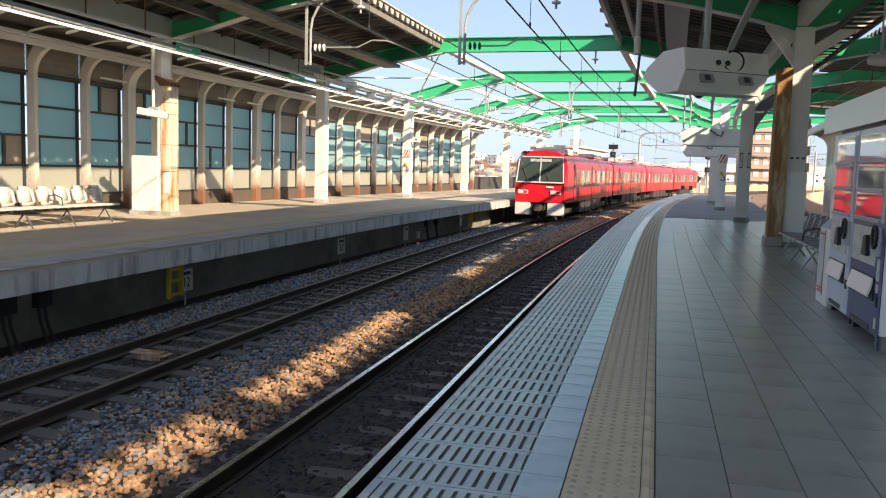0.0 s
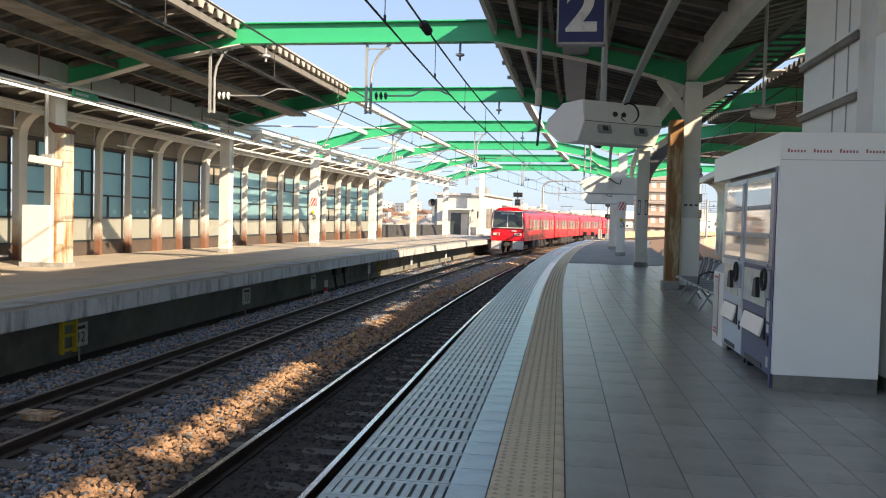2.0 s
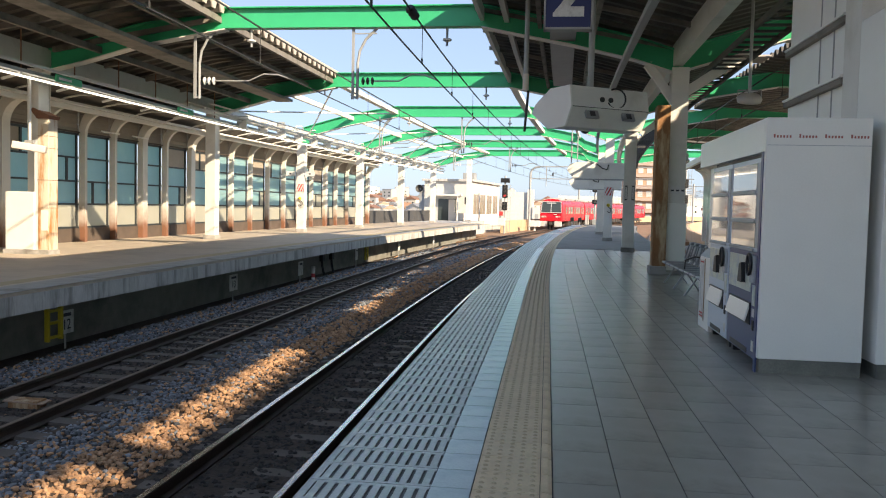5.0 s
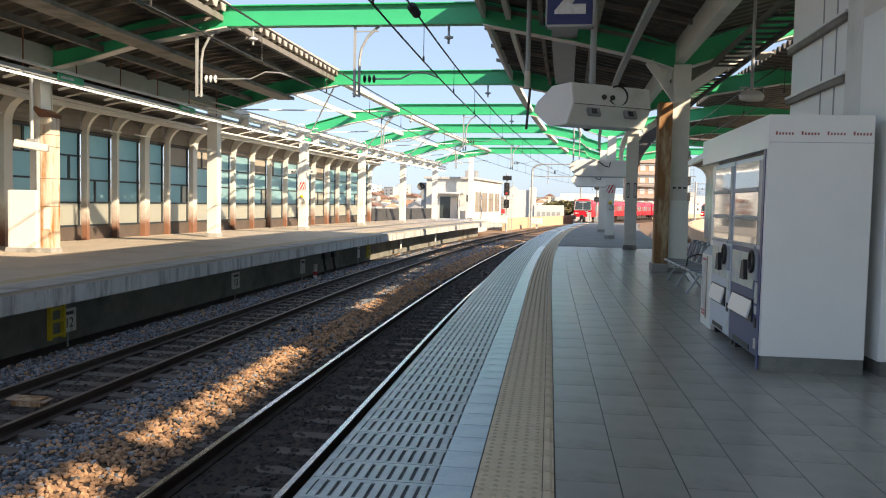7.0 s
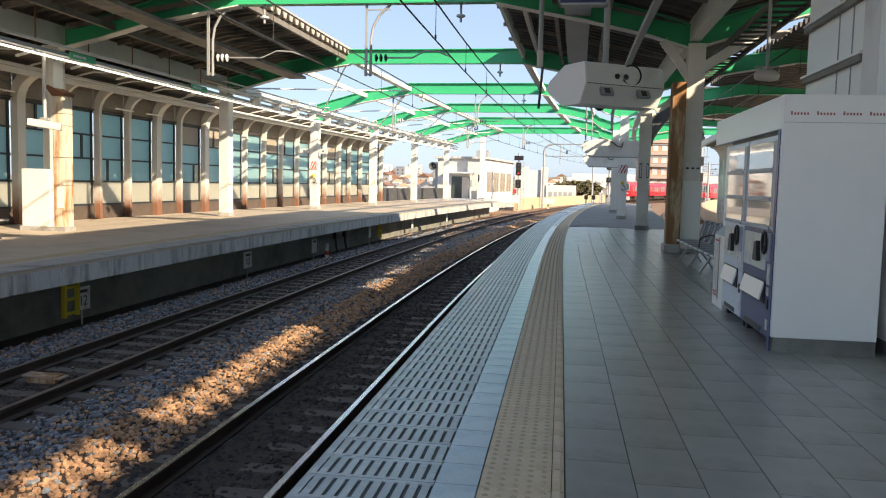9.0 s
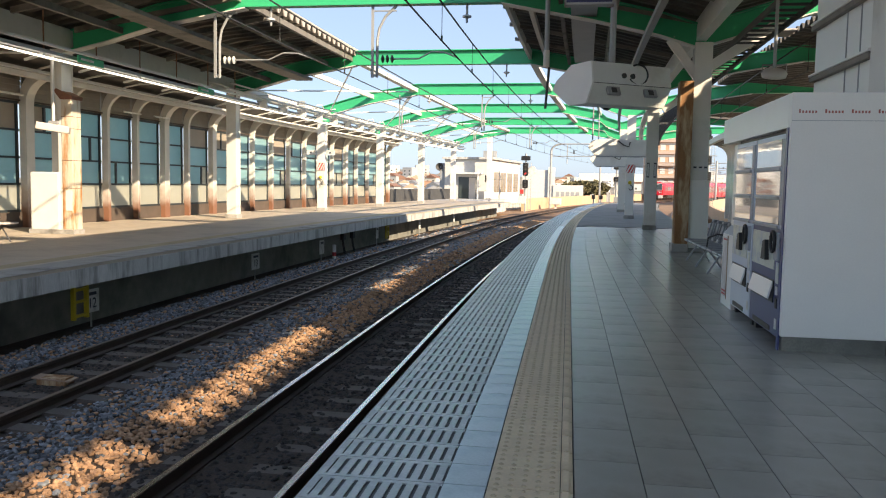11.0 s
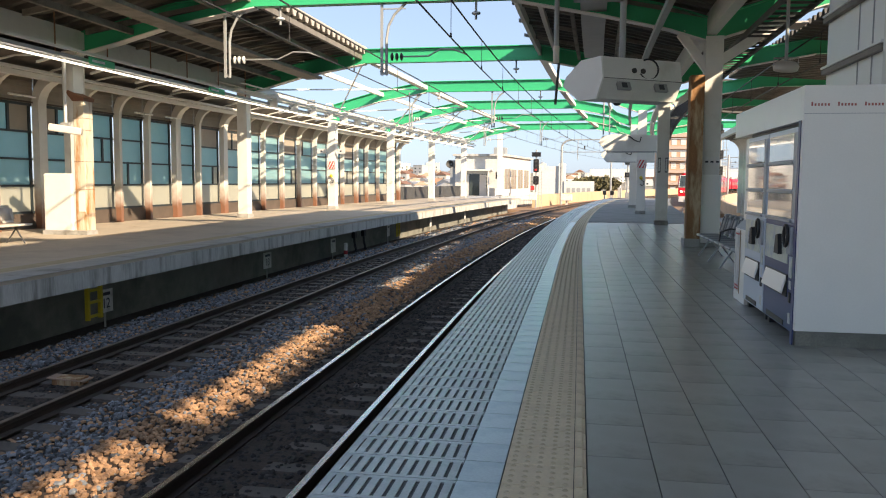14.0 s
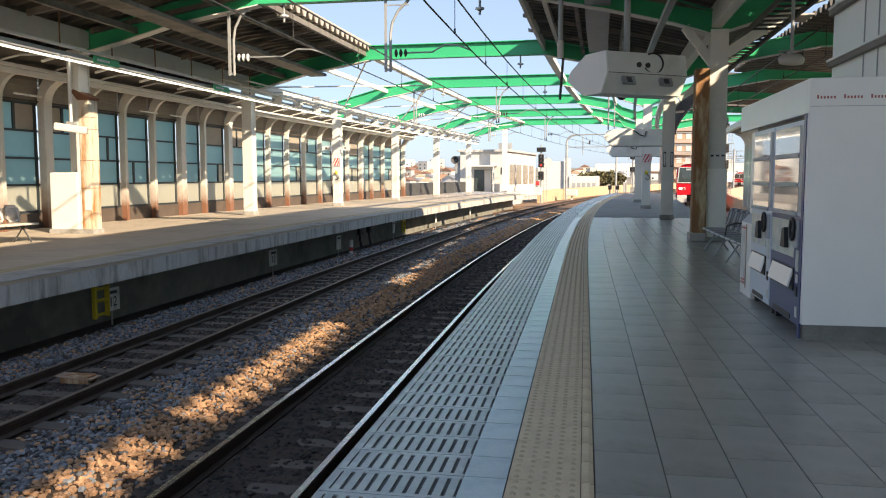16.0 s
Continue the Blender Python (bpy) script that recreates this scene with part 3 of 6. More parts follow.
for k in range(len(RIBS) - 1):
    wall_bay(k)
last = thing("wall_bay", on_line(RIBS[-1][0], WALL), "wide white end rib of the platform wall", "wall", "glazed wall bays", "structure")
g = Geo()
rib(g, 0.36)
part("rib", g, M_RIB, last, "white rib rusted brown at its foot")
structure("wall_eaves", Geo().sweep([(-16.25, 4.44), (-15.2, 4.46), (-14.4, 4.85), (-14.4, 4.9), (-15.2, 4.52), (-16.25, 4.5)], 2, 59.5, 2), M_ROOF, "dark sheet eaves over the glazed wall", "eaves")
for k in range(27):
    e = thing("eaves_bracket", on_line(4.0 + 2.1 * k, -14.4), "pale curved bracket arm between wall head and lighting rail", "bracket", "eaves brackets")
    part("arm", Geo().path([(-0.75, 0, 4.36), (-0.4, 0, 4.52), (0.1, 0, 4.62), (0.9, 0, 4.60), (1.75, 0, 4.49)], 0.03, 6), M_WHITE, e)
structure("wall_trim", Geo().sweep(rect(-15.22, -15.02, 4.26, 4.40), 2, 59.4, 2), M_WHITE, "long cream-white steel trim along the wall heads", "trim")
structure("wall_trim_upper", Geo().sweep(rect(-14.98, -14.80, 4.40, 4.47), 2, 59.4, 2), M_WHITE, "cream-white steel ledge above the wall", "trim")
for s, d in ((20.3, -15.0), (26.3, -15.0), (28.2, -14.98)):
    t = thing("wall_lamp", on_line(s, d + 0.25, 3.78), "slim white tube lamp fixed over the windows", "lamp", "wall lamps")
    part("tube", Geo().tube((-0.65, -0.55, 0), (-0.65, 0.55, 0), 0.03), M_WHITE_CLEAN, t)
    part("bracket", Geo().box(-0.92, -0.63, -0.03, 0.03, -0.03, 0.03), M_GREY, t)
structure("platform_fence", Geo().sweep(rect(-15.8, -15.7, 0.0, 1.0), 59.6, 78, 2), M_DARKSTEEL, "dark railing at the platform's end", "railing")

# ---- far canopy: girders, purlins, light rail ----
for d, z, w, h, m, lab in ((-13.2, 4.86, 0.22, 0.5, M_WHITE, "pale girder over the column line"), (-10.45, 5.35, 0.66, 0.10, M_GIRDER, "brown flat girder under the canopy"),
                           (-8.45, 6.0, 0.12, 0.16, M_GIRDER, "grey edge girder of the canopy"), (-11.7, 5.25, 0.1, 0.16, M_GIRDER, "grey purlin under the canopy"),
                           (-9.4, 5.85, 0.1, 0.16, M_GIRDER, "grey purlin under the canopy"), (-14.0, 4.72, 0.1, 0.16, M_GIRDER, "grey purlin under the canopy")):
    structure("canopy_girder", Geo().sweep(rect(d - w / 2, d + w / 2, z, z + h), 3, 30, 2), m, lab, "girder")
for s in [k * 2.45 + 0.2 for k in range(2, 12)]:
    structure("canopy_rafter", Geo().prism([(-12.9, 5.26), (-8.4, 6.04), (-8.4, 6.16), (-12.9, 5.4)], s - 0.05, s + 0.05), M_GIRDER, "brown rafter under the canopy", "rafter")
for d, z in ((-8.3, 5.93), (-12.85, 4.86), (-1.7, 5.93), (2.9, 4.86), (-10.5, 5.62), (0.5, 5.62)):
    w = 0.26 if abs(d + 10.5) > 0.1 and d != 0.5 else 0.12
    structure("open_purlin", Geo().sweep(rect(d - w / 2, d + w / 2, z + 0.05, z + 0.24), 29.8, 69, 2), M_WHITE, "white steel purlin between the open frames", "purlin")
g = Geo()
for s0 in (29.6, 39.4, 49.2, 59.0):
    for a, b in (((-8.3, s0), (-12.8, s0 + 9.8)), ((-12.8, s0), (-8.3, s0 + 9.8))):
        x0, y0 = P(a[1], a[0])
        x1, y1 = P(b[1], b[0])
        g.tube((x0, y0, 6.0 if a[0] > -10 else 4.95), (x1, y1, 6.0 if b[0] > -10 else 4.95), 0.035, n=6)
structure("roof_bracing", g, M_WHITE, "white diagonal steel bracing of the open roof", "bracing")

M_TUBE = glow("fluorescent_tube", (1.0, 0.97, 0.9), 0.7)
rail_ob = thing("light_rail", on_line(0), "long white lighting rail hung over the far platform", "light rail")
part("channel", Geo().sweep(rect(-12.66, -12.46, 4.44, 4.53), -6, 70, 2), M_GREY, rail_ob)
part("conduit", Geo().sweep(rect(-12.40, -12.32, 4.60, 4.66), -6, 70, 2), M_WHITE, rail_ob)
part("lower_tray", Geo().sweep(rect(-12.57, -12.51, 4.34, 4.38), 6, 70, 2), M_TUBE, rail_ob)
for k in range(32):
    s = 1.0 + 2.1 * k
    x, y = P(s, -12.5)
    part("bracket_arm", Geo().prism([(x - 0.5, 4.26), (x - 0.5, 4.31), (x, 4.44), (x, 4.38)], y - 0.04, y + 0.04), M_WHITE, rail_ob)
    if s < 30:
        part("hanger_rod", Geo().tube((x, y, 4.5), (x, y, 5.45), 0.02, n=6), M_RIBRUST, rail_ob)
    else:
        part("bracket", Geo().box(x - 0.05, x + 0.35, y - 0.04, y + 0.04, 4.36, 4.72), M_WHITE, rail_ob)
for s in (19.35, 25.7, 37.5, 46.0):
    sg = thing("exit_sign", on_line(s, -12.3, 4.47), "small green and white sign on the lighting rail", "sign", "rail signs")
    part("plate", Geo().box(-0.02, 0.02, -0.55, 0.55, -0.09, 0.09, 0.01), M_GREEN, sg)
    part("writing_bar", Geo().box(0.021, 0.025, -0.45, 0.1, -0.03, 0.03), M_SIGNWHITE, sg)
# white pipes, clips and boxes along the gutter of the open frames
pipes = thing("gutter_pipes", on_line(0), "bundle of white pipes and clips along the roof gutter", "pipes")
for d, z, r in ((-12.25, 4.72, 0.045), (-12.75, 4.80, 0.06), (-12.05, 4.90, 0.03), (-12.95, 4.98, 0.035)):
    part("pipe", Geo().path([(*P(q, d), z) for q in range(27, 70, 2)], r, 8), M_WHITE, pipes)
rnd = random.Random(5)
for k in range(20):
    q = 28.6 + 2.05 * k
    x, y = P(q, -12.5)
    part("clip", Geo().box(x - 0.4, x + 0.3, y - 0.025, y + 0.025, 4.84, 4.88), M_WHITE, pipes)
    if rnd.random() < 0.45:
        e = rnd.uniform(-0.3, 0.3)
        part("junction_box", Geo().box(x + e - 0.12, x + e + 0.12, y + 0.2, y + 0.5, 4.86, 5.0 + rnd.uniform(0, 0.12), 0.015), M_GREY, pipes)
    if rnd.random() < 0.35:
        part("bent_pipe", Geo().path([(x - 0.1, y, 4.9), (x - 0.05, y + 0.25, 5.12), (x + 0.1, y + 0.6, 5.16), (x + 0.12, y + 0.9, 4.95)], 0.028, 6), M_WHITE, pipes)

# column dressings on the far platform
c = thing("column_cover", on_line(19.55, -13.45), "white lower column cover with a rusted downpipe box", "column cover")
part("cover", Geo().box(-0.58, 0.25, -0.32, 0.05, 0.0, 1.62, 0.04), M_WHITE, c)
part("downpipe_box", Geo().box(0.34, 0.64, -0.30, 0.1, 0.1, 3.5, 0.02), M_RUSTY, c, "rust-streaked downpipe box")
for z in (1.2, 1.92, 2.74, 3.05):
    part("box_seam", Geo().box(0.335, 0.645, -0.305, 0.105, z, z + 0.012), M_RIBRUST, c)
part("flat_pipe", Geo().box(0.22, 0.36, -0.28, 0.1, 0.1, 4.4, 0.02), M_WHITE, c)
part("cap", Geo().prism([(0.16, 3.72), (0.22, 3.78), (0.68, 3.58), (0.66, 3.5), (0.34, 3.5)], -0.33, 0.14), M_RIBRUST, c)
part("access_panel", Geo().box(0.44, 0.62, -0.312, -0.302, 0.62, 1.15), M_WHITE, c)
part("foot", Geo().box(-0.62, 0.68, -0.36, 0.12, -0.002, 0.12, 0.01), M_CONC, c)
fl = thing("hanging_floodlight", on_line(18.3, -12.64, 2.75), "beige floodlight hung on a white pole", "floodlight")
part("pole", Geo().tube((0, 0, 0.1), (0, 0, 1.72), 0.035), M_WHITE, fl)
part("bracket", Geo().box(-0.12, 0.12, -0.05, 0.05, 0.04, 0.12, 0.01), M_GREY, fl)
part("housing", Geo().box(-0.38, 0.38, -0.14, 0.14, -0.14, 0.04, 0.03, pose(0, 0, 0, 0, 8, 25)), M_BEIGE, fl)


def striped_plate(s, d, z, face=-0.23):
    t = thing("warning_plate", on_line(s, d, z), "red and white striped warning plate on a column", "warning sign", "striped plates")
    part("plate", Geo().box(-0.22, 0.22, face - 0.01, face, -0.2, 0.2), M_SIGNWHITE, t)
    for k in range(4):
        x = -0.28 + 0.15 * k
        poly = [(x, -0.19), (x + 0.075, -0.19), (x + 0.275, 0.19), (x + 0.2, 0.19)]
        poly = [(min(max(a, -0.21), 0.21), b) for a, b in poly]
        part("stripe", Geo().prism(poly, face - 0.014, face - 0.011), M_SIGNRED, t)
    return t


striped_plate(39.4, -13.15, 2.25)
striped_plate(39.4, 2.2, 2.35)
for s, d in ((39.4, -13.15), (39.4, 2.2)):
    b = thing("call_bell", on_line(s, d, 1.6), "small round yellow bell with a looped black cord on a column", "bell", "column bells")
    part("bell", Geo().lathe([(0.0, -0.05), (0.07, -0.04), (0.085, 0.0), (0.07, 0.05), (0.0, 0.06)], 14, pose(0, -0.26, 0.1, 90)), M_YELPAINT, b, "", True)
    part("cord", Geo().path([(0.02, -0.25, 0.0), (0.12, -0.26, -0.08), (0.14, -0.26, -0.2), (0.05, -0.26, -0.26), (-0.04, -0.25, -0.18)], 0.02, 6), M_BLACK, b)
ms = thing("number_board", on_line(39.4, -13.15, 2.95), "white cross-arm board on a column", "sign")
for x in (-0.75, 0.28):
    part("board", Geo().box(x, x + 0.47, -0.26, -0.22, -0.12, 0.12, 0.01), M_SIGNWHITE, ms)
    part("mark", Geo().box(x + 0.18, x + 0.28, -0.265, -0.261, -0.04, 0.04), M_INK, ms)

# bench row on the far platform


def shell_seat(parent, y, mat_seat, x=0.0):
    pan = Geo().box(x - 0.02, x + 0.44, y - 0.235, y + 0.235, 0.40, 0.45, 0.03)
    part("seat", pan, mat_seat, parent, "", True)
    bm = bmesh.new()
    bmesh.ops.create_cube(bm, size=1.0)
    for v in bm.verts:
        top = v.co.z > 0
        v.co = (x - 0.04 + v.co.x * 0.05 - (0.10 if top else 0), y + v.co.y * (0.40 if top else 0.45), 0.66 + v.co.z * 0.40)
    bmesh.ops.bevel(bm, geom=bm.edges[:], offset=0.07, segments=3, affect="EDGES")
    bm.verts.index_update()
    g = Geo().add([v.co.copy() for v in bm.verts], [[v.index for v in f.verts] for f in bm.faces])
    bm.free()
    part("backrest", g, mat_seat, parent, "", True)


def bench(m, count, mat_seat, label, mat_leg=M_DARKSTEEL):
    b = thing("bench", m, label, "bench")
    for k in range(count):
        shell_seat(b, (k - (count - 1) / 2) * 0.55, mat_seat)
    half = count * 0.275
    part("beam", Geo().box(0.14, 0.24, -half, half, 0.33, 0.40, 0.01), M_DARKSTEEL, b)
    n = max(2, count // 2)
    for k in range(n):
        y = -half + 0.3 + k * (2 * half - 0.6) / (n - 1)
        part("leg", Geo().path([(0.42, y, 0.0), (0.2, y, 0.34)], 0.018).path([(0.2, y, 0.34), (-0.05, y, 0.0)], 0.018), mat_leg, b)
    arm = Geo().path([(0.0, 0.28, 0.5), (0.02, 0.28, 0.66), (0.2, 0.28, 0.68), (0.36, 0.28, 0.62), (0.38, 0.28, 0.45)], 0.015)
    part("armrest", arm, M_DARKSTEEL, b)
    return b


bench(on_line(14.65, -12.9, 0), 8, M_BEIGE, "row of beige moulded seats on black legs")

# ---- signs and fittings under the far platform edge ----


def edge_sign(s, z, w=0.36, h=0.52, bars=2, digits=""):
    t = thing("track_sign", on_line(s, -8.86, z), "small white marker plate by the track", "sign", "track markers")
    part("plate", Geo().box(-0.02, 0.0, -w / 2, w / 2, -h / 2, h / 2, 0.005), M_SIGNWHITE, t)
    part("post", Geo().tube((-0.03, 0, -h / 2), (-0.03, 0, -1.45 - z), 0.02, n=6), M_GREY, t)
    part("writing_bar", Geo().box(0.001, 0.004, -w * 0.3, w * 0.3, h * 0.24, h * 0.38), M_INK, t)
    if digits:
        cu = bpy.data.curves.new("numerals", "FONT")
        cu.body, cu.size, cu.align_x, cu.align_y, cu.extrude = digits, h * 0.62, "CENTER", "CENTER", 0.002
        tmp = new("numerals", cu)
        dg = bpy.context.evaluated_depsgraph_get()
        me = bpy.data.meshes.new_from_object(tmp.evaluated_get(dg))
        bpy.data.objects.remove(tmp)
        me.materials.clear()
        me.materials.append(M_INK)
        ob = new("numeral", me)
        ob.parent = t
        ob.matrix_basis = pose(0.004, 0, -h * 0.12, 90, 0, 90)
    return t


edge_sign(13.98, -0.83, 0.46, 0.44, digits="12")
edge_sign(21.8, -0.82, 0.56, 0.46, digits="13")
edge_sign(27.6, -0.85, 0.5, 0.5)
edge_sign(34.9, -0.75)
edge_sign(43, -0.75)
edge_sign(52, -0.75)
for s in (13.5, 36.3):
    l = thing("yellow_ladder", on_line(s, -8.80, -1.1), "short yellow steel step ladder under the platform edge", "ladder", "track ladders")
    for y in (-0.2, 0.2):
        part("stile", Geo().box(-0.04, 0.04, y - 0.03, y + 0.03, 0.0, 0.74, 0.008), M_YELPAINT, l)
    for z in (0.04, 0.3, 0.52):
        part("rung", Geo().box(-0.03, 0.03, -0.2, 0.2, z, z + 0.05, 0.008), M_YELPAINT, l)
for s, dz in ((30.0, 0), (31.2, 0), (9.4, 0.0), (10.1, 0)):
    b = thing("cable_box", on_line(s, -8.92, -0.75), "black cable box with drooping cables under the platform", "cable box", "cable boxes")
    part("box", Geo().box(0.0, 0.14, -0.14, 0.14, 0.0, 0.34, 0.01), M_BLACK, b)
    for y in (-0.08, 0.05):
        part("cable", Geo().path([(0.07, y, 0), (0.08, y + 0.02, -0.2), (0.12, y + 0.1, -0.5), (0.2, y + 0.2, -0.62)], 0.025, 6), M_BLACK, b)
p = thing("marker_post", on_line(27.9, -8.5, -1.4), "short red and white marker post beside the track", "marker post")
part("post", Geo().tube((0, 0, 0), (0, 0, 0.62), 0.07), M_SIGNWHITE, p)
part("band", Geo().tube((0, 0, 0.22), (0, 0, 0.36), 0.073), M_SIGNRED, p)

# ---- near canopy: girders, gutter, racks ----
for d, z, w, h, m, lab in ((2.9, 4.9, 0.22, 0.5, M_WHITE, "pale girder over the column line"), (-1.75, 6.0, 0.1, 0.3, M_WHITE, "white edge girder of the canopy"),
                           (-1.15, 5.95, 0.12, 0.2, M_WHITE, "white purlin under the canopy"), (-0.35, 5.8, 0.1, 0.16, M_GIRDER, "grey purlin under the canopy"),
                           (0.9, 5.5, 0.1, 0.16, M_GIRDER, "grey purlin under the canopy"), (1.8, 5.25, 0.1, 0.16, M_GIRDER, "grey purlin under the canopy")):
    structure("canopy_girder", Geo().sweep(rect(d - w / 2, d + w / 2, z, z + h), 1.5, 30, 2), m, lab, "girder")
for s in [k * 2.45 + 0.2 for k in range(1, 12)]:
    structure("canopy_rafter", Geo().prism([(-1.9, 6.25), (2.8, 5.28), (2.8, 5.38), (-1.9, 6.35)], s - 0.05, s + 0.05), M_GIRDER, "grey-brown rafter under the canopy", "rafter")
structure("ceiling_panel", Geo().sweep(rect(-0.1, 0.5, 5.5, 5.54), 13, 27, 2), M_GREY, "pale grey ceiling panel strip under the near canopy", "ceiling panel")
# inclined struts from the columns to the haunches
for s in (19.8, 29.6):
    k = thing("canopy_strut", on_line(s), "pale steel strut from column to canopy beam", "strut", "canopy struts")
    g = Geo()
    stroke(g, (2.95, 4.2), (4.6, 5.3), 0.22, -0.08, 0.08)
    part("outer_strut", g, M_WHITE, k)
    g = Geo()
    stroke(g, (2.9, 4.0), (2.2, 4.95), 0.2, -0.07, 0.07)
    part("inner_strut", g, M_WHITE, k)
rack = thing("cable_rack", on_line(0), "dark slatted cable rack hung under the canopy", "cable rack")
for d in (3.55, 4.2):
    part("rack_side", Geo().sweep(rect(d - 0.03, d + 0.03, 4.75, 4.85), 8, 66, 2), M_DARKSTEEL, rack)
for k in range(110):
    x, y = P(11 + 0.5 * k, 3.87)
    part("rack_slat", Geo().box(x - 0.33, x + 0.33, y - 0.04, y + 0.04, 4.78, 4.82), M_DARKSTEEL, rack)
structure("gutter_pipe", Geo().sweep(rect(1.55, 1.68, 4.86, 4.98), 4, 70, 2), M_GREY, "grey conduit under the near canopy", "conduit")

# outer wall beyond the side track, with its own low roof
for k in range(-12, 13):
    s = 24 + BAY * k
    w = thing("wall_bay", on_line(s, 8.2, -0.3, 180), "outer wall bay with teal glazing between white ribs", "wall", "glazed wall bays", "structure")
    g = Geo()
    rib(g, 0.3 if k % 4 == 0 else 0.15)
    g.v = [(x, y - BAY / 2, z) for x, y, z in g.v]
    part("rib", g, M_WHITE, w, "white painted rib")
    part("sill", Geo().box(-0.14, 0.03, -BAY / 2, BAY / 2, -1.0, 1.2, 0.01), M_GREY, w)
    fr = Geo()
    for z in (1.2, 1.95, 2.7, 3.38):
        fr.box(-0.07, 0.0, -BAY / 2, BAY / 2, z, z + 0.06)
    part("window_frame", fr, M_FRAME, w)
    for z in (1.26, 2.01, 2.76):
        part("pane", Geo().box(-0.045, -0.035, -BAY / 2, BAY / 2, z, z + 0.64), M_PANE, w)
structure("outer_roof", Geo().sweep([(6.9, 4.1), (9.0, 3.9), (9.0, 4.0), (6.9, 4.2)], -6, 51.5, 2), M_ROOF, "low ribbed roof along the outer wall", "canopy roof")
structure("outer_trim", Geo().sweep(rect(6.75, 6.95, 4.02, 4.3), -6, 51.5, 2), M_WHITE, "white gutter trim of the outer roof", "trim")

# ---- lift tower ----
tower = thing("lift_tower", pose(0, 0, 0), "grey-white panelled lift tower rising through the canopy", "lift tower", "", "structure")
part("shaft", Geo().box(3.05, 5.6, 8.95, 11.05, 0.0, 7.4, 0.01), M_WHITE_CLEAN, tower)
for y in (9.4, 9.85):
    part("panel_joint", Geo().box(3.04, 3.06, y - 0.01, y + 0.01, 0.0, 7.4), M_GREY, tower)
for z in (2.86, 3.50):
    part("ledge", Geo().box(2.985, 3.05, 8.95, 11.05, z, z + 0.07, 0.01), M_GIRDER, tower, "weathered projecting ledge")
    part("ledge_top", Geo().box(2.975, 3.05, 8.95, 11.05, z + 0.072, z + 0.10, 0.006), M_WHITE_CLEAN, tower)
part("soffit", Geo().box(2.55, 3.6, 10.6, 11.4, 4.55, 5.2, 0.02), M_WHITE, tower)
part("plinth", Geo().box(2.98, 5.6, 8.50, 8.95, 0.0, 0.14), M_CONC_DARK, tower)
part("corner_pier", Geo().box(3.0, 5.6, 8.5, 8.95, 0.14, 7.4, 0.01), M_WHITE, tower)
part("front_block", Geo().box(3.0, 5.6, 7.75, 8.5, 0.14, 3.4, 0.01), M_WHITE_CLEAN, tower)
part("front_plinth", Geo().box(3.03, 5.6, 7.78, 8.5, 0.0, 0.14), M_CONC_DARK, tower)

# ---- kiosk with drink machines ----
kiosk = thing("vending_kiosk", pose(0, 0, 0), "white panelled kiosk surround for drink machines", "kiosk")
part("side_panel", Geo().box(1.98, 2.90, 7.80, 7.90, 0.14, 2.38, 0.006), M_WHITE_CLEAN, kiosk)
part("side_plinth", Geo().box(2.0, 2.90, 7.815, 7.90, 0.0, 0.14), M_CONC_DARK, kiosk, "dark grey plinth")
part("fascia", Geo().box(1.98, 2.06, 7.90, 11.05, 2.07, 2.38, 0.006), M_WHITE_CLEAN, kiosk)
part("roof_panel", Geo().box(2.06, 2.90, 7.90, 11.05, 2.32, 2.375), M_WHITE_CLEAN, kiosk)
part("back_panel", Geo().box(2.86, 2.90, 7.90, 11.05, 0.0, 2.32), M_WHITE_CLEAN, kiosk)
part("far_panel", Geo().box(2.12, 2.86, 10.35, 11.05, 0.0, 2.06, 0.006), M_WHITE_CLEAN, kiosk)
part("corner_strip", Geo().box(1.972, 1.985, 7.86, 7.93, 0.0, 2.07), M_NAVY, kiosk)
part("door_gap", Geo().box(2.045, 2.07, 7.93, 10.32, 2.035, 2.07), M_BLACK, kiosk)
part("header_line", Geo().box(1.985, 2.90, 7.797, 7.801, 2.125, 2.130), M_GREYPLASTIC, kiosk)
for k in range(4):
    x = 2.04 + k * 0.225
    g = Geo()
    for j in range(6):
        g.box(x + 0.028 * j, x + 0.028 * j + 0.015, 7.797, 7.801, 2.195, 2.229 if j == 0 else 2.217)
    part("logo_bar", g, M_LOGO, kiosk, "small red lettering shape")
for zz, ww in ((1.28, 0.10), (1.27, 0.08)):
    part("notice", Geo().box(2.112, 2.121, 10.45 + (0.25 if ww < 0.1 else 0), 10.45 + (0.25 if ww < 0.1 else 0) + ww, zz, zz + 0.14), M_SIGNWHITE, kiosk)


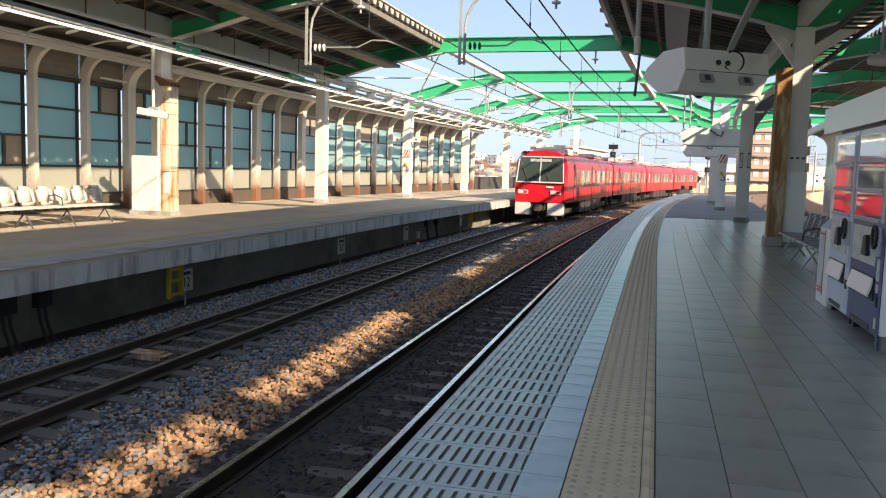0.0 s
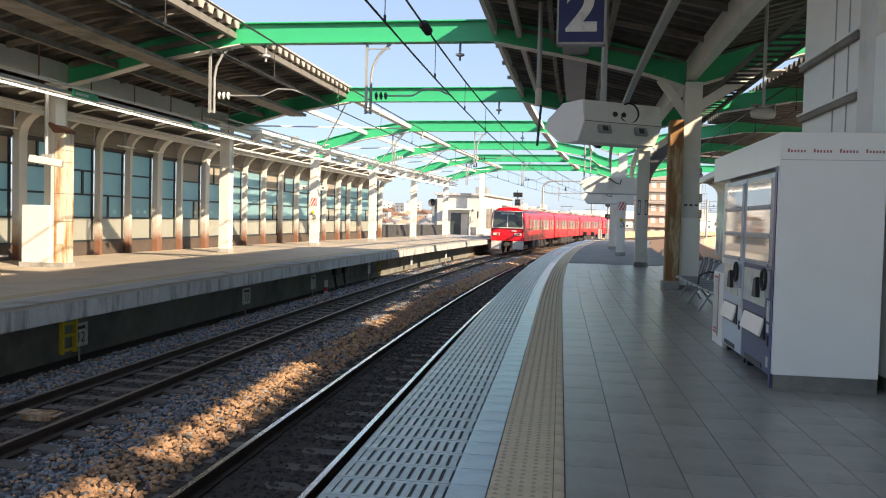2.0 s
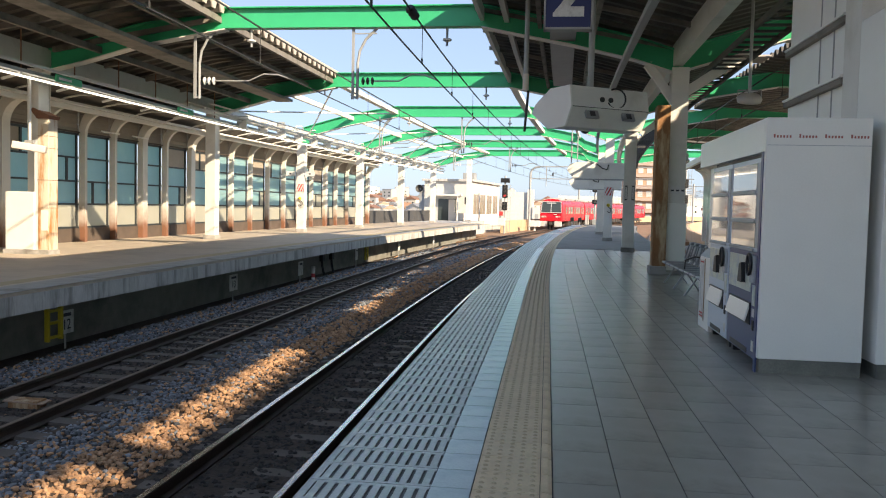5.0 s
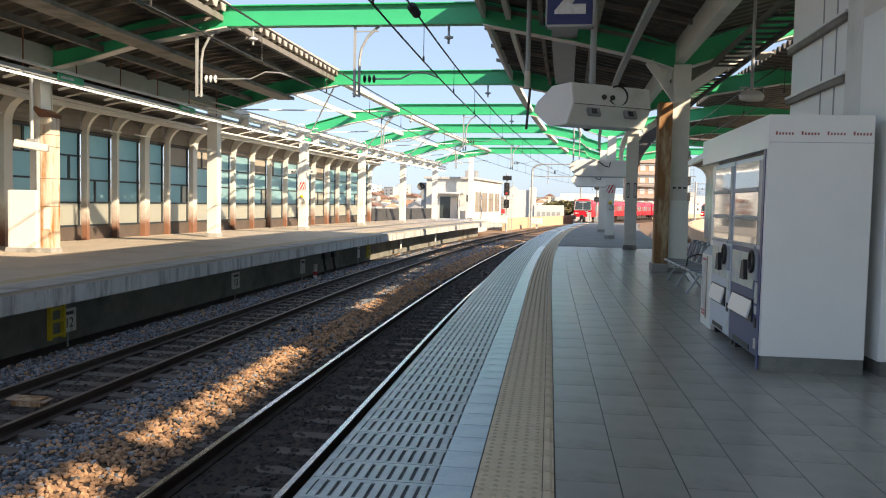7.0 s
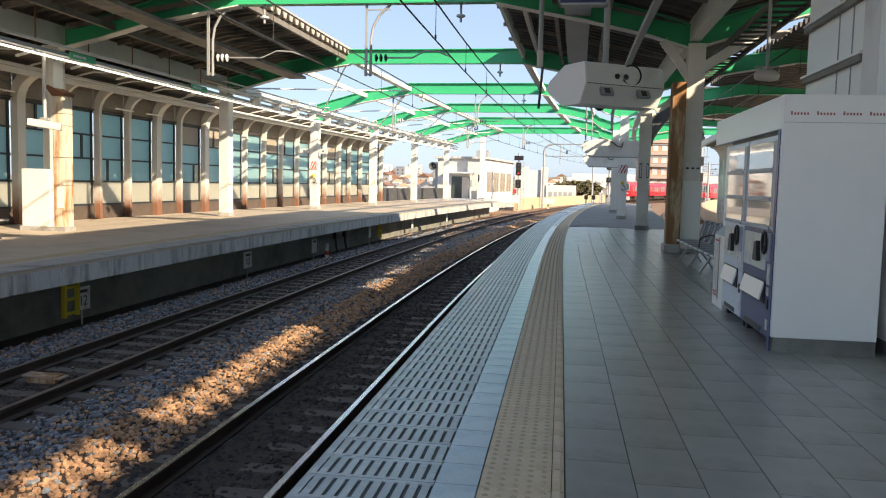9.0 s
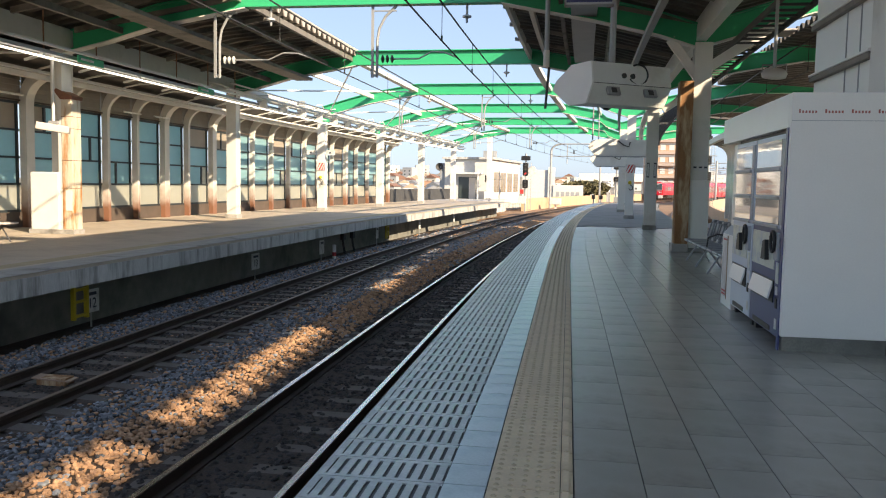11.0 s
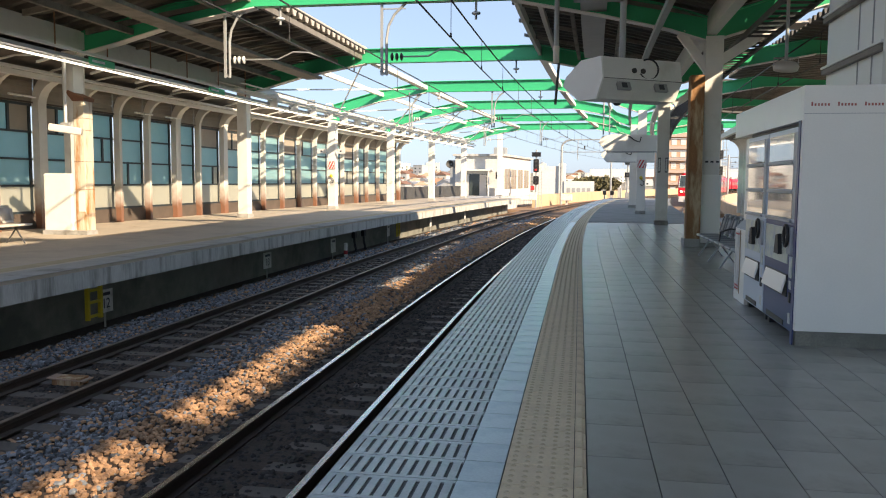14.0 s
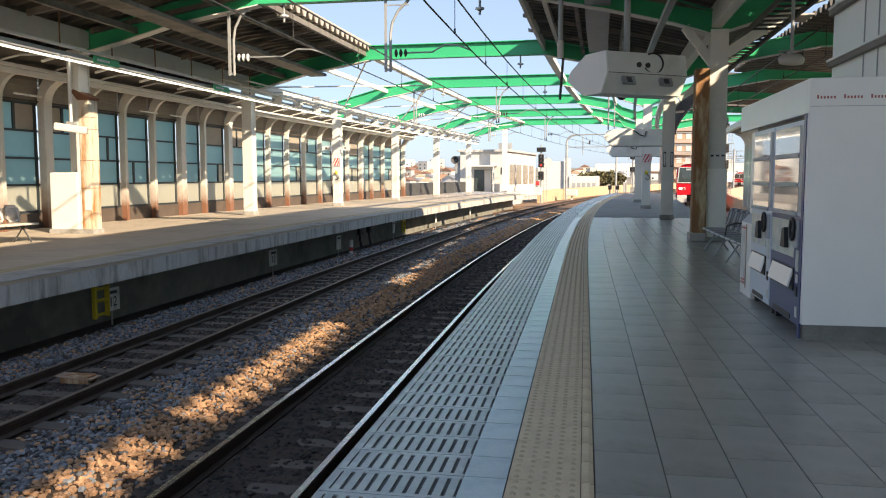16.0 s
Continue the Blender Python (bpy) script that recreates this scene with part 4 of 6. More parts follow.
def vending(y0, y1, m_low, label, arc):
    v = thing("vending_machine", pose(0, 0, 0), label, "vending machine", "drink machines")
    x = 2.0
    w = y1 - y0
    part("cabinet", Geo().box(x + 0.03, 2.84, y0 + 0.005, y1 - 0.005, 0.07, 2.03, 0.01), m_low, v)
    part("lower_door", Geo().box(x, x + 0.04, y0 + 0.01, y1 - 0.01, 0.09, 1.12, 0.012), m_low, v)
    part("upper_door", Geo().box(x + 0.005, x + 0.04, y0 + 0.01, y1 - 0.01, 1.12, 2.03, 0.012), M_PALEBLUE, v, "pale enamel upper door")
    for z0, z1 in ((1.72, 1.98), (1.44, 1.68), (1.16, 1.40)):
        pn = part("display_window", Geo().box(x - 0.004, x + 0.02, y0 + 0.16, y1 - 0.07, z0, z1, 0.004), M_SHOWGLASS, v, "glossy display window")
        part("button_rail", Geo().box(x - 0.022, x - 0.004, y0 + 0.15, y1 - 0.06, z0 - 0.035, z0 - 0.008, 0.004), M_GREYPLASTIC, pn)
    part("side_strip", Geo().box(x - 0.006, x + 0.01, y0 + 0.03, y0 + 0.12, 1.16, 1.98), M_GREYPLASTIC, v)
    ad = part("poster_panel", Geo().box(x - 0.008, x + 0.005, y0 + 0.22, y1 - 0.06, 0.72, 1.07, 0.004), M_POSTER, v, "pale printed panel with a dark bottle shape")
    part("dark_emblem", Geo().prism([(y0 + 0.42, 0.80), (y0 + 0.60, 0.80), (y0 + 0.55, 0.98), (y0 + 0.46, 1.0)], x - 0.05, x - 0.01, "x"), M_BLACK, ad)
    part("coin_unit", Geo().box(x - 0.03, x + 0.01, y0 + 0.05, y0 + 0.2, 0.82, 1.09, 0.02), M_GREYPLASTIC, v)
    ring = Geo().path([(x - 0.05, y0 + 0.14 + 0.07 * math.cos(a), 1.0 + 0.1 * math.sin(a)) for a in [k * 2 * math.pi / 16 for k in range(17)]], 0.016, 6)
    part("ring_handle", ring, M_BLACK, v)
    tray = part("dispenser", Geo().box(x - 0.012, x + 0.01, y0 + 0.2, y1 - 0.1, 0.40, 0.62, 0.006), M_BLACK, v)
    part("flap", Geo().prism([(x - 0.06, 0.44), (x - 0.045, 0.43), (x + 0.0, 0.60), (x - 0.015, 0.61)], y0 + 0.22, y1 - 0.16), M_WHITE_CLEAN, tray, "pale tilted flap")
    part("coin_return", Geo().box(x - 0.01, x + 0.01, y0 + 0.06, y0 + 0.13, 0.36, 0.46, 0.008), M_BLACK, v)
    part("sticker", Geo().box(x - 0.006, x + 0.004, y0 + 0.05, y0 + 0.15, 0.60, 0.80), M_POSTER, v)
    part("sticker", Geo().box(x - 0.006, x + 0.004, y0 + 0.06, y0 + 0.14, 0.49, 0.57), M_SIGNWHITE, v)
    part("small_label", Geo().box(x - 0.006, x + 0.004, y0 + 0.05, y0 + 0.12, 0.16, 0.26), M_SIGNWHITE, v)
    part("kick_vent", Geo().box(x - 0.006, x + 0.004, y0 + 0.3, y1 - 0.2, 0.11, 0.16), M_BLACK, v)
    for y in (y0 + 0.08, y1 - 0.08):
        part("foot", Geo().box(x + 0.05, x + 0.13, y - 0.04, y + 0.04, 0.0, 0.075), M_BLACK, v)
    return v


M_SHOWGLASS = mat("show_glass", (0.40, 0.40, 0.40), 0.04, metal=0.55, vary=0.15, scale=5.0, bump=0.0, spec=1.0)
M_POSTER = mat("pale_poster", (0.56, 0.60, 0.52), 0.3, vary=0.2, scale=9.0, bump=0.0, stain=(0.35, 0.42, 0.5), stain_scale=7.0)
vending(8.0, 9.22, M_NAVY, "navy blue drink vending machine with glossy windows", True)
vending(9.24, 10.3, M_PALEBLUE, "pale blue drink vending machine with glossy windows", False)

bin_ob = thing("recycling_bin", pose(2.02, 10.36, 0), "white recycling bin with slanted two-hole top", "bin")
part("box", Geo().box(0.0, 0.5, 0.0, 0.66, 0.0, 0.92, 0.01), M_WHITE_CLEAN, bin_ob)
part("top", Geo().prism([(0.0, 0.92), (0.5, 0.92), (0.5, 1.22), (0.28, 1.22)], 0.0, 0.66), M_GREYPLASTIC, bin_ob)
for y in (0.18, 0.48):
    part("opening", Geo().tube((0.12, y, 1.06), (0.15, y, 1.045), 0.07, n=18), M_BLACK, bin_ob)
part("label_panel", Geo().box(-0.004, 0.0, 0.34, 0.6, 0.12, 0.88), M_SIGNWHITE, bin_ob)
for z in (0.14, 0.18, 0.84):
    part("label_bar", Geo().box(-0.007, -0.004, 0.36, 0.58, z, z + 0.02), M_SIGNRED, bin_ob)
part("edge_bar", Geo().box(-0.007, -0.003, 0.28, 0.31, 0.1, 0.9), M_RUST, bin_ob)
part("base", Geo().box(0.01, 0.5, -0.002, 0.662, -0.001, 0.1), M_BEIGE, bin_ob)

M_SEATGREY = mat("dark_grey_seat", (0.22, 0.235, 0.26), 0.35, vary=0.06)
bench(pose(2.86, 15.3, 0, 0, 0, 180), 8, M_SEATGREY, "row of grey moulded seats on slim steel legs", M_GREY)

# rusted downpipe box and cover on the near column
c = thing("column_cover", on_line(19.8, 2.95), "column with rust-streaked downpipe box and white lower cover", "column cover")
part("downpipe_box", Geo().box(-0.52, -0.21, -0.38, 0.1, 0.12, 3.95, 0.02), M_RUST, c, "heavily rusted downpipe box")
part("foot", Geo().box(-0.57, -0.2, -0.42, 0.14, 0.0, 0.2, 0.02), M_CONC, c)
part("cover", Geo().box(-0.23, 0.24, -0.27, -0.205, 0.1, 1.68, 0.01), M_WHITE_CLEAN, c)
for k in range(3):
    part("notice", Geo().box(-0.14 + 0.12 * k, -0.05 + 0.12 * k, -0.212, -0.207, 1.9, 2.1), M_SIGNWHITE, c)
    part("notice_bar", Geo().box(-0.13 + 0.12 * k, -0.06 + 0.12 * k, -0.216, -0.213, 1.96, 2.0), M_INK, c)
for s in (29.6,):
    for x in (-0.12, 0.12):
        n = thing("column_notice", on_line(s, 2.62 + x, 2.1), "narrow dark-framed notice on a white column", "notice", "column notices")
        part("plate", Geo().box(-0.045, 0.045, -0.215, -0.205, -0.26, 0.26), M_FRAME, n)
        part("paper", Geo().box(-0.03, 0.03, -0.222, -0.216, -0.22, 0.22), M_SIGNWHITE, n)

# ---- hanging signs and display ----
sg = thing("platform_number_sign", pose(0.2, 11.5, 4.4), "navy hanging sign with a white platform numeral", "sign")
part("box", Geo().box(-0.31, 0.31, -0.08, 0.08, -0.40, 0.42, 0.015), M_SIGNBLUE, sg)
part("frame", Geo().box(-0.33, 0.33, -0.09, 0.09, -0.43, -0.40).box(-0.335, -0.31, -0.09, 0.09, -0.43, 0.42).box(0.31, 0.335, -0.09, 0.09, -0.43, 0.42), M_GREY, sg)
cu = bpy.data.curves.new("numeral", "FONT")
cu.body, cu.size, cu.align_x, cu.align_y, cu.extrude, cu.offset = "2", 0.86, "CENTER", "CENTER", 0.004, 0.028
tmp = new("numeral", cu)
me = bpy.data.meshes.new_from_object(tmp.evaluated_get(bpy.context.evaluated_depsgraph_get()))
bpy.data.objects.remove(tmp)
me.materials.clear()
me.materials.append(M_SIGNWHITE)
ob = new("numeral", me)
ob.parent, ob.matrix_basis = sg, pose(0.0, -0.085, 0.03, 90)
for x in (-0.2, 0.2):
    part("hanger", Geo().tube((x, 0, 0.42), (x, 0, 1.75), 0.025), M_GREY, sg)


def pointed_board(m, length, depth, label, cap=True):
    t = thing("display_housing", m, label, "display", "hanging displays")
    sec = [(0.0, 0.33), (-0.06, -0.03), (0.12, -0.36), (depth * 0.55, -0.36), (depth, -0.05), (depth * 0.9, 0.1), (depth * 0.5, 0.33)]
    part("housing", Geo().prism(sec, 0.0, length, "x"), M_WHITE, t)
    part("end_cap", Geo().prism([(a * 1.01 - 0.003, b * 1.01) for a, b in sec], -0.03, 0.0, "x"), M_WHITE_CLEAN, t, "white end cap")
    return t


tv = pointed_board(pose(0.33, 14.0, 3.27, 0, 0, 32.6), 1.62, 1.2, "grey-white angular display housing hung from a pole")
part("pole", Geo().tube((0.75, 0.5, 0.33), (0.75, 0.5, 2.4), 0.055), M_GREY, tv)
part("bracket", Geo().box(0.55, 0.95, 0.3, 0.7, 0.33, 0.39, 0.01), M_GREY, tv)
loop = Geo().path([(0.92 + 0.2 * math.cos(a), -0.04, 0.16 + 0.17 * math.sin(a)) for a in [math.radians(-150 + k * 17) for k in range(17)]], 0.016, 6)
part("cable_loop", loop, M_BLACK, tv)
for x in (0.62, 0.8):
    part("plug", Geo().tube((x, -0.06, 0.12), (x, 0.0, 0.12), 0.045, n=14), M_BLACK, tv)
for x in (0.28, 1.05):
    part("latch_plate", Geo().box(x, x + 0.26, -0.03, 0.02, -0.24, -0.08, 0.006, pose(0, 0.03, 0, -25)), M_GREY, tv)
    part("latch", Geo().box(x + 0.08, x + 0.18, -0.045, -0.02, -0.21, -0.12, 0.004, pose(0, 0.03, 0, -25)), M_DARKSTEEL, tv)
part("seam", Geo().box(0.0, 1.62, -0.066, -0.058, -0.035, -0.025), M_DARKSTEEL, tv)

for y, x0, x1, z in ((34.5, 0.75, 3.55, 3.1), (47.0, 1.15, 4.1, 2.98)):
    t = thing("hanging_sign_board", pose(x0, y, z), "long pale hanging sign board with a pointed end", "sign", "hanging sign boards")
    L = x1 - x0
    part("board", Geo().prism([(0.0, 0.02), (0.28, -0.33), (L, -0.33), (L, 0.33), (0.5, 0.36), (0.12, 0.28)], -0.12, 0.12), M_WHITE, t)
    part("underside_strip", Geo().box(0.32, L, -0.14, 0.14, -0.38, -0.335), M_GREY, t)
    for d, top in ((0.5, 5.7), (2.9, 4.95)):
        x = P(y, d)[0] - x0
        part("hanger", Geo().tube((x, 0, 0.33), (x, 0, top - z), 0.03), M_GREY, t)
    part("cable", Geo().path([(1.2, -0.14, 0.3), (1.45, -0.2, 0.1), (1.65, -0.16, 0.05), (1.7, -0.14, 0.25)], 0.025, 6), M_BLACK, t)

dome = thing("dome_camera", pose(1.05, 25.0, 3.95), "dark dome camera hung from the canopy", "camera")
part("stem", Geo().tube((0, 0, 0.12), (0, 0, 2.0), 0.025), M_GREY, dome)
part("shade", Geo().lathe([(0.0, 0.14), (0.1, 0.13), (0.19, 0.05), (0.2, 0.0)], 18), M_GREY, dome, "", True)
part("dome", Geo().lathe([(0.17, 0.0), (0.15, -0.09), (0.08, -0.16), (0.0, -0.18)], 18), M_BLACK, dome, "", True)
fl = thing("hanging_floodlight", pose(3.48, 15.0, 3.52), "round beige floodlight on a hanging rod", "floodlight")
part("rod", Geo().tube((0, 0, 0.08), (0, 0, 2.25), 0.03), M_GREY, fl)
part("yoke", Geo().path([(-0.2, 0, 0.0), (-0.2, 0, 0.14), (0.2, 0, 0.14), (0.2, 0, 0.0)], 0.015, 6), M_GREY, fl)
part("lamp", Geo().lathe([(0.0, 0.09), (0.16, 0.07), (0.22, 0.0), (0.2, -0.07), (0.0, -0.08)], 20, pose(0, 0, 0, 20)), M_BEIGE, fl, "", True)
pl = thing("hanging_pole", pose(3.5, 22.0, 3.0), "thin grey hanging pole with a small speaker", "speaker")
part("rod", Geo().tube((0, 0, 0.0), (0, 0, 2.7), 0.03), M_GREY, pl)
part("speaker", Geo().box(-0.12, 0.12, -0.1, 0.1, -0.16, 0.02, 0.03), M_GREY, pl)

# ---- sleepers, plates, ballast stones ----
def bed_z(d):
    pts = ((-8.9, -1.36), (-7.9, -1.24), (-5.2, -1.22), (-4.5, -1.12), (-3.9, -1.2), (-1.2, -1.24))
    for (a, za), (b, zb) in zip(pts, pts[1:]):
        if d <= b:
            return za + (zb - za) * (d - a) / (b - a)
    return -1.24


sleeper_mesh = Geo().prism([(-1.0, -0.1), (1.0, -0.1), (1.0, 0.0), (0.62, 0.02), (0.45, -0.01), (-0.45, -0.01), (-0.62, 0.02), (-1.0, 0.0)], -0.11, 0.11).mesh("sleeper", M_SLEEPER)
for centre in (TRACK_NEAR, TRACK_FAR):
    for k in range(78):
        s = 4.0 + 0.62 * k
        ob = new("sleeper", sleeper_mesh)
        ob.matrix_world = on_line(s, centre, -1.205)
        tagged(ob, "dark weathered sleeper bedded in ballast", "sleeper", "sleepers")
M_PLATE = mat("rusty_plate", (0.36, 0.24, 0.17), 0.8, vary=0.3)
pm = thing("track_plate", on_line(9.55, -6.6, -1.10), "rusty brown steel plate between the rails", "track plate")
part("plate", Geo().box(-0.26, 0.26, -0.12, 0.12, -0.02, 0.0, 0.006, pose(0, 0, -0.03, 0, 4, 6)), M_PLATE, pm)
part("bracket", Geo().box(-0.2, 0.2, -0.1, 0.1, -0.12, -0.02), M_RUST, pm)

ICO = bmesh.new()
bmesh.ops.create_icosphere(ICO, subdivisions=1, radius=1.0)
ICO.verts.index_update()
ico_v = np.array([v.co[:] for v in ICO.verts])
ico_f = np.array([[v.index for v in f.verts] for f in ICO.faces])
ICO.free()


def stones(name, spots, material, label, rng):
    """Many small angular stones as one mesh; a spot is (x, y, z, size)."""
    n = len(spots)
    spots = np.array(spots)
    v = ico_v[None] * (1 + rng.uniform(-0.28, 0.28, (n, len(ico_v), 1)))
    v = v * rng.uniform(0.65, 1.25, (n, 1, 3)) * [[[1, 1, 0.75]]]
    a = rng.uniform(0, 6.28, n)
    c, s = np.cos(a)[:, None], np.sin(a)[:, None]
    x, y = v[..., 0] * c - v[..., 1] * s, v[..., 0] * s + v[..., 1] * c
    v = np.stack([x, y, v[..., 2]], -1) * spots[:, 3][:, None, None] + spots[:, None, :3]
    f = ico_f[None] + (np.arange(n) * len(ico_v))[:, None, None]
    me = bpy.data.meshes.new(name)
    me.from_pydata(v.reshape(-1, 3).tolist(), [], f.reshape(-1, 3).tolist())
    me.materials.append(material)
    ob = new(name, me)
    return tagged(ob, label, "ballast", "", "stuff")


rng = np.random.default_rng(11)
grey, brown, dark = [], [], []
for s0, s1, per, size in ((4.0, 13.0, 430, 0.028), (13.0, 24.0, 250, 0.035), (24.0, 40.0, 105, 0.05), (40.0, 62.0, 45, 0.07)):
    count = int((s1 - s0) * 7.5 * per)
    for s, d, q, r in zip(rng.uniform(s0, s1, count), rng.uniform(-8.75, -1.3, count), rng.uniform(0, 1, count), rng.uniform(0.7, 1.35, count)):
        if min(abs(d - c - e) for c in (TRACK_NEAR, TRACK_FAR) for e in (-0.567, 0.567)) < 0.11:
            continue
        near = min(abs(d - TRACK_NEAR), abs(d - TRACK_FAR)) < 1.0
        if near and ((s - 4.0 + 0.11) % 0.62) < 0.22 and q < 0.85:
            continue
        x, y = P(s, d)
        z = bed_z(d) - (0.025 if near else 0.0) + q * 0.03
        chance = 0.85 if d < -7.0 else 0.6 if d < -5.9 else 0.8 if d < -4.6 else 0.12 if d < -3.4 else 0.22
        # stones between the rails take the colour with shade put into it
        in_shade = (abs(d - TRACK_NEAR) < 0.95 and q > 0.06) or (abs(d - TRACK_FAR) < 0.5 and q > 0.35)
        (dark if in_shade else grey if rng.uniform() < chance else brown).append((x, y, z, size * r))
stones("grey_ballast", grey, M_STONE, "loose blue-grey ballast stones along the tracks", rng)
stones("dark_ballast", dark, M_STONEDARK, "dark ballast stones between the rails, with shade in their colour", rng)
stones("brown_ballast", brown, M_STONEBROWN, "rust-brown ballast stones along the tracks", rng)

# ---- hut at the far platform's end ----
structure("platform_end", Geo().sweep(rect(-17.4, -11.2, -1.6, -0.004), 70, 82, 2), M_CONC_PALE, "pale concrete platform end under the hut", "platform")
M_HUTGLASS = mat("dusty_window", (0.30, 0.26, 0.20), 0.2, vary=0.2)
hut = thing("platform_hut", on_line(80.0, -12.2, 0), "white rendered railway hut with sunlit walls", "hut")
part("wall", Geo().box(-4.9, 0.0, 0.0, 15.0, -1.6, 4.0, 0.02), M_HOUSE, hut)
part("roof", Geo().box(-5.1, 0.25, -0.3, 15.2, 4.0, 4.22, 0.02), M_CONC_PALE, hut)
part("roof_box", Geo().box(-1.6, -0.4, 3.0, 4.2, 4.22, 5.0, 0.02), M_GREY, hut)
dw = part("doorway", Geo().box(-3.4, -1.5, -0.04, 0.0, 0.0, 2.2), M_DARKGLASS, hut)
part("door_leaf", Geo().box(-2.3, -1.6, -0.07, -0.04, 0.0, 2.15, 0.01), M_BEIGE, dw)
part("door_canopy", Geo().box(-4.0, -0.9, -1.2, 0.0, 2.5, 2.65, 0.02), M_WHITE, hut)
for x in (-3.8, -1.1):
    part("canopy_post", Geo().box(x - 0.06, x + 0.06, -1.15, -1.03, 0.0, 2.5), M_WHITE, hut)
for y in (1.2, 4.4, 7.8, 11.2):
    wd = part("window", Geo().box(-0.02, 0.04, y, y + 2.5, 0.7, 2.75, 0.01), M_HUTGLASS, hut)
    part("window_bar", Geo().box(0.04, 0.06, y + 1.2, y + 1.3, 0.7, 2.75), M_GREY, wd)
for x, z, r in ((-5.4, 3.2, 0.4),):
    part("horn_speaker", Geo().lathe([(0.08, -0.2), (0.12, 0.0), (r, 0.35)], 16, pose(x, 0.1, z, 90)), M_DARKSTEEL, hut)
part("equipment_box", Geo().box(-5.5, -4.9, 0.2, 1.0, 0.0, 3.6, 0.02), M_GREY, hut)
part("low_cabinet", Geo().box(-1.4, -0.5, -0.7, -0.1, 0.0, 0.8, 0.02), M_BEIGE, hut)
part("plinth", Geo().box(0.0, 0.5, -1.0, 14.0, -1.6, -0.55, 0.02), M_CONC_PALE, hut)
ec = thing("end_column", on_line(78.6, -12.1, 0), "tall white steel column before the hut", "column")
part("shaft", Geo().box(-0.22, 0.22, -0.22, 0.22, 0.12, 6.2, 0.02), M_WHITE, ec)
part("base", Geo().box(-0.28, 0.28, -0.28, 0.28, 0.0, 0.12, 0.01), M_CONC, ec)
part("signal_box", Geo().box(-0.35, -0.22, -0.3, 0.1, 1.7, 2.4, 0.02), M_BLACK, ec)


def round_signal(m, height, heads, label):
    t = thing("railway_signal", m, label, "signal", "railway signals")
    part("mast", Geo().tube((0, 0, 0), (0, 0, height), 0.09), M_GREY, t)
    for z, lamps, lit in heads:
        hd = part("signal_head", Geo().box(-0.28, 0.28, -0.22, 0.0, z - 0.22 * lamps, z + 0.22 * lamps, 0.12), M_BLACK, t, "black signal head")
        for k in range(lamps):
            zz = z + 0.42 * (k - (lamps - 1) / 2)
            part("lens", Geo().tube((0, -0.25, zz), (0, -0.22, zz), 0.13, n=16), M_SIGNRED if lit == k else M_DARKSTEEL, hd)
            part("hood", Geo().tube((0, -0.42, zz + 0.1), (0, -0.22, zz + 0.14), 0.06, n=8), M_BLACK, hd)
    part("ladder", Geo().tube((0.25, 0.1, 0), (0.25, 0.1, height * 0.85), 0.025, n=6).tube((0.55, 0.1, 0), (0.55, 0.1, height * 0.85), 0.025, n=6), M_GREY, t)
    for k in range(int(height / 0.4)):
        part("rung", Geo().tube((0.25, 0.1, 0.3 + 0.34 * k), (0.55, 0.1, 0.3 + 0.34 * k), 0.018, n=6), M_GREY, t)
    return t


sig = round_signal(on_line(82.0, -9.1, -1.3), 6.0, ((4.4, 3, 0), (2.9, 2, 9)), "tall black-headed railway signal on a grey mast")
part("target_disc", Geo().tube((0.7, -0.1, 4.3), (0.7, -0.06, 4.3), 0.42, n=24), M_SIGNWHITE, sig)
part("top_box", Geo().box(-0.45, 0.45, -0.2, 0.2, 5.3, 5.75, 0.04), M_BLACK, sig)
part("relay_box", Geo().box(-0.6, 0.1, -0.3, 0.1, 0.9, 1.7, 0.03), M_SIGNWHITE, sig, "white relay plate")
part("red_plate", Geo().box(-0.5, -0.1, -0.33, -0.3, 1.9, 2.35), M_SIGNRED, sig)
sig2 = round_signal(on_line(79.6, 0.2, 0.0), 4.2, ((3.35, 1, 9), (2.2, 1, 9)), "short railway signal at the platform's end")
part("base_frame", Geo().box(-0.2, 0.25, -0.2, 0.2, 0.0, 0.5, 0.02), M_GREY, sig2)
sig3 = round_signal(on_line(86, 6.5 + 2.2, -1.3), 9.0, ((7.6, 2, 9), (5.6, 2, 9), (4.0, 2, 9)), "railway signal mast with several black heads")
for s, d in ((79.3, -1.9), (79.5, -1.2)):
    b = thing("signal_lamp_box", on_line(s, d, -1.25), "small black ground signal by the track", "signal", "ground signals")
    part("post", Geo().box(-0.06, 0.06, -0.06, 0.06, 0.0, 1.5), M_GREY, b)
    part("head", Geo().box(-0.17, 0.17, -0.12, 0.12, 1.5, 1.9, 0.05), M_BLACK, b)
bx = thing("relay_cabinet", on_line(92, -7.6, -1.25), "white track-side relay cabinet", "cabinet", "relay cabinets")
part("box", Geo().box(-0.6, 0.6, -0.4, 0.4, 0.6, 1.3, 0.05), M_SIGNWHITE, bx)
part("leg", Geo().box(-0.1, 0.1, -0.1, 0.1, 0.0, 0.6), M_SIGNWHITE, bx)
bx2 = thing("end_post", on_line(78.6, -0.4, 0), "white concrete block at the platform's end", "block")
part("block", Geo().box(-0.2, 0.15, -0.2, 0.2, 0, 0.95, 0.03), M_CONC_PALE, bx2)

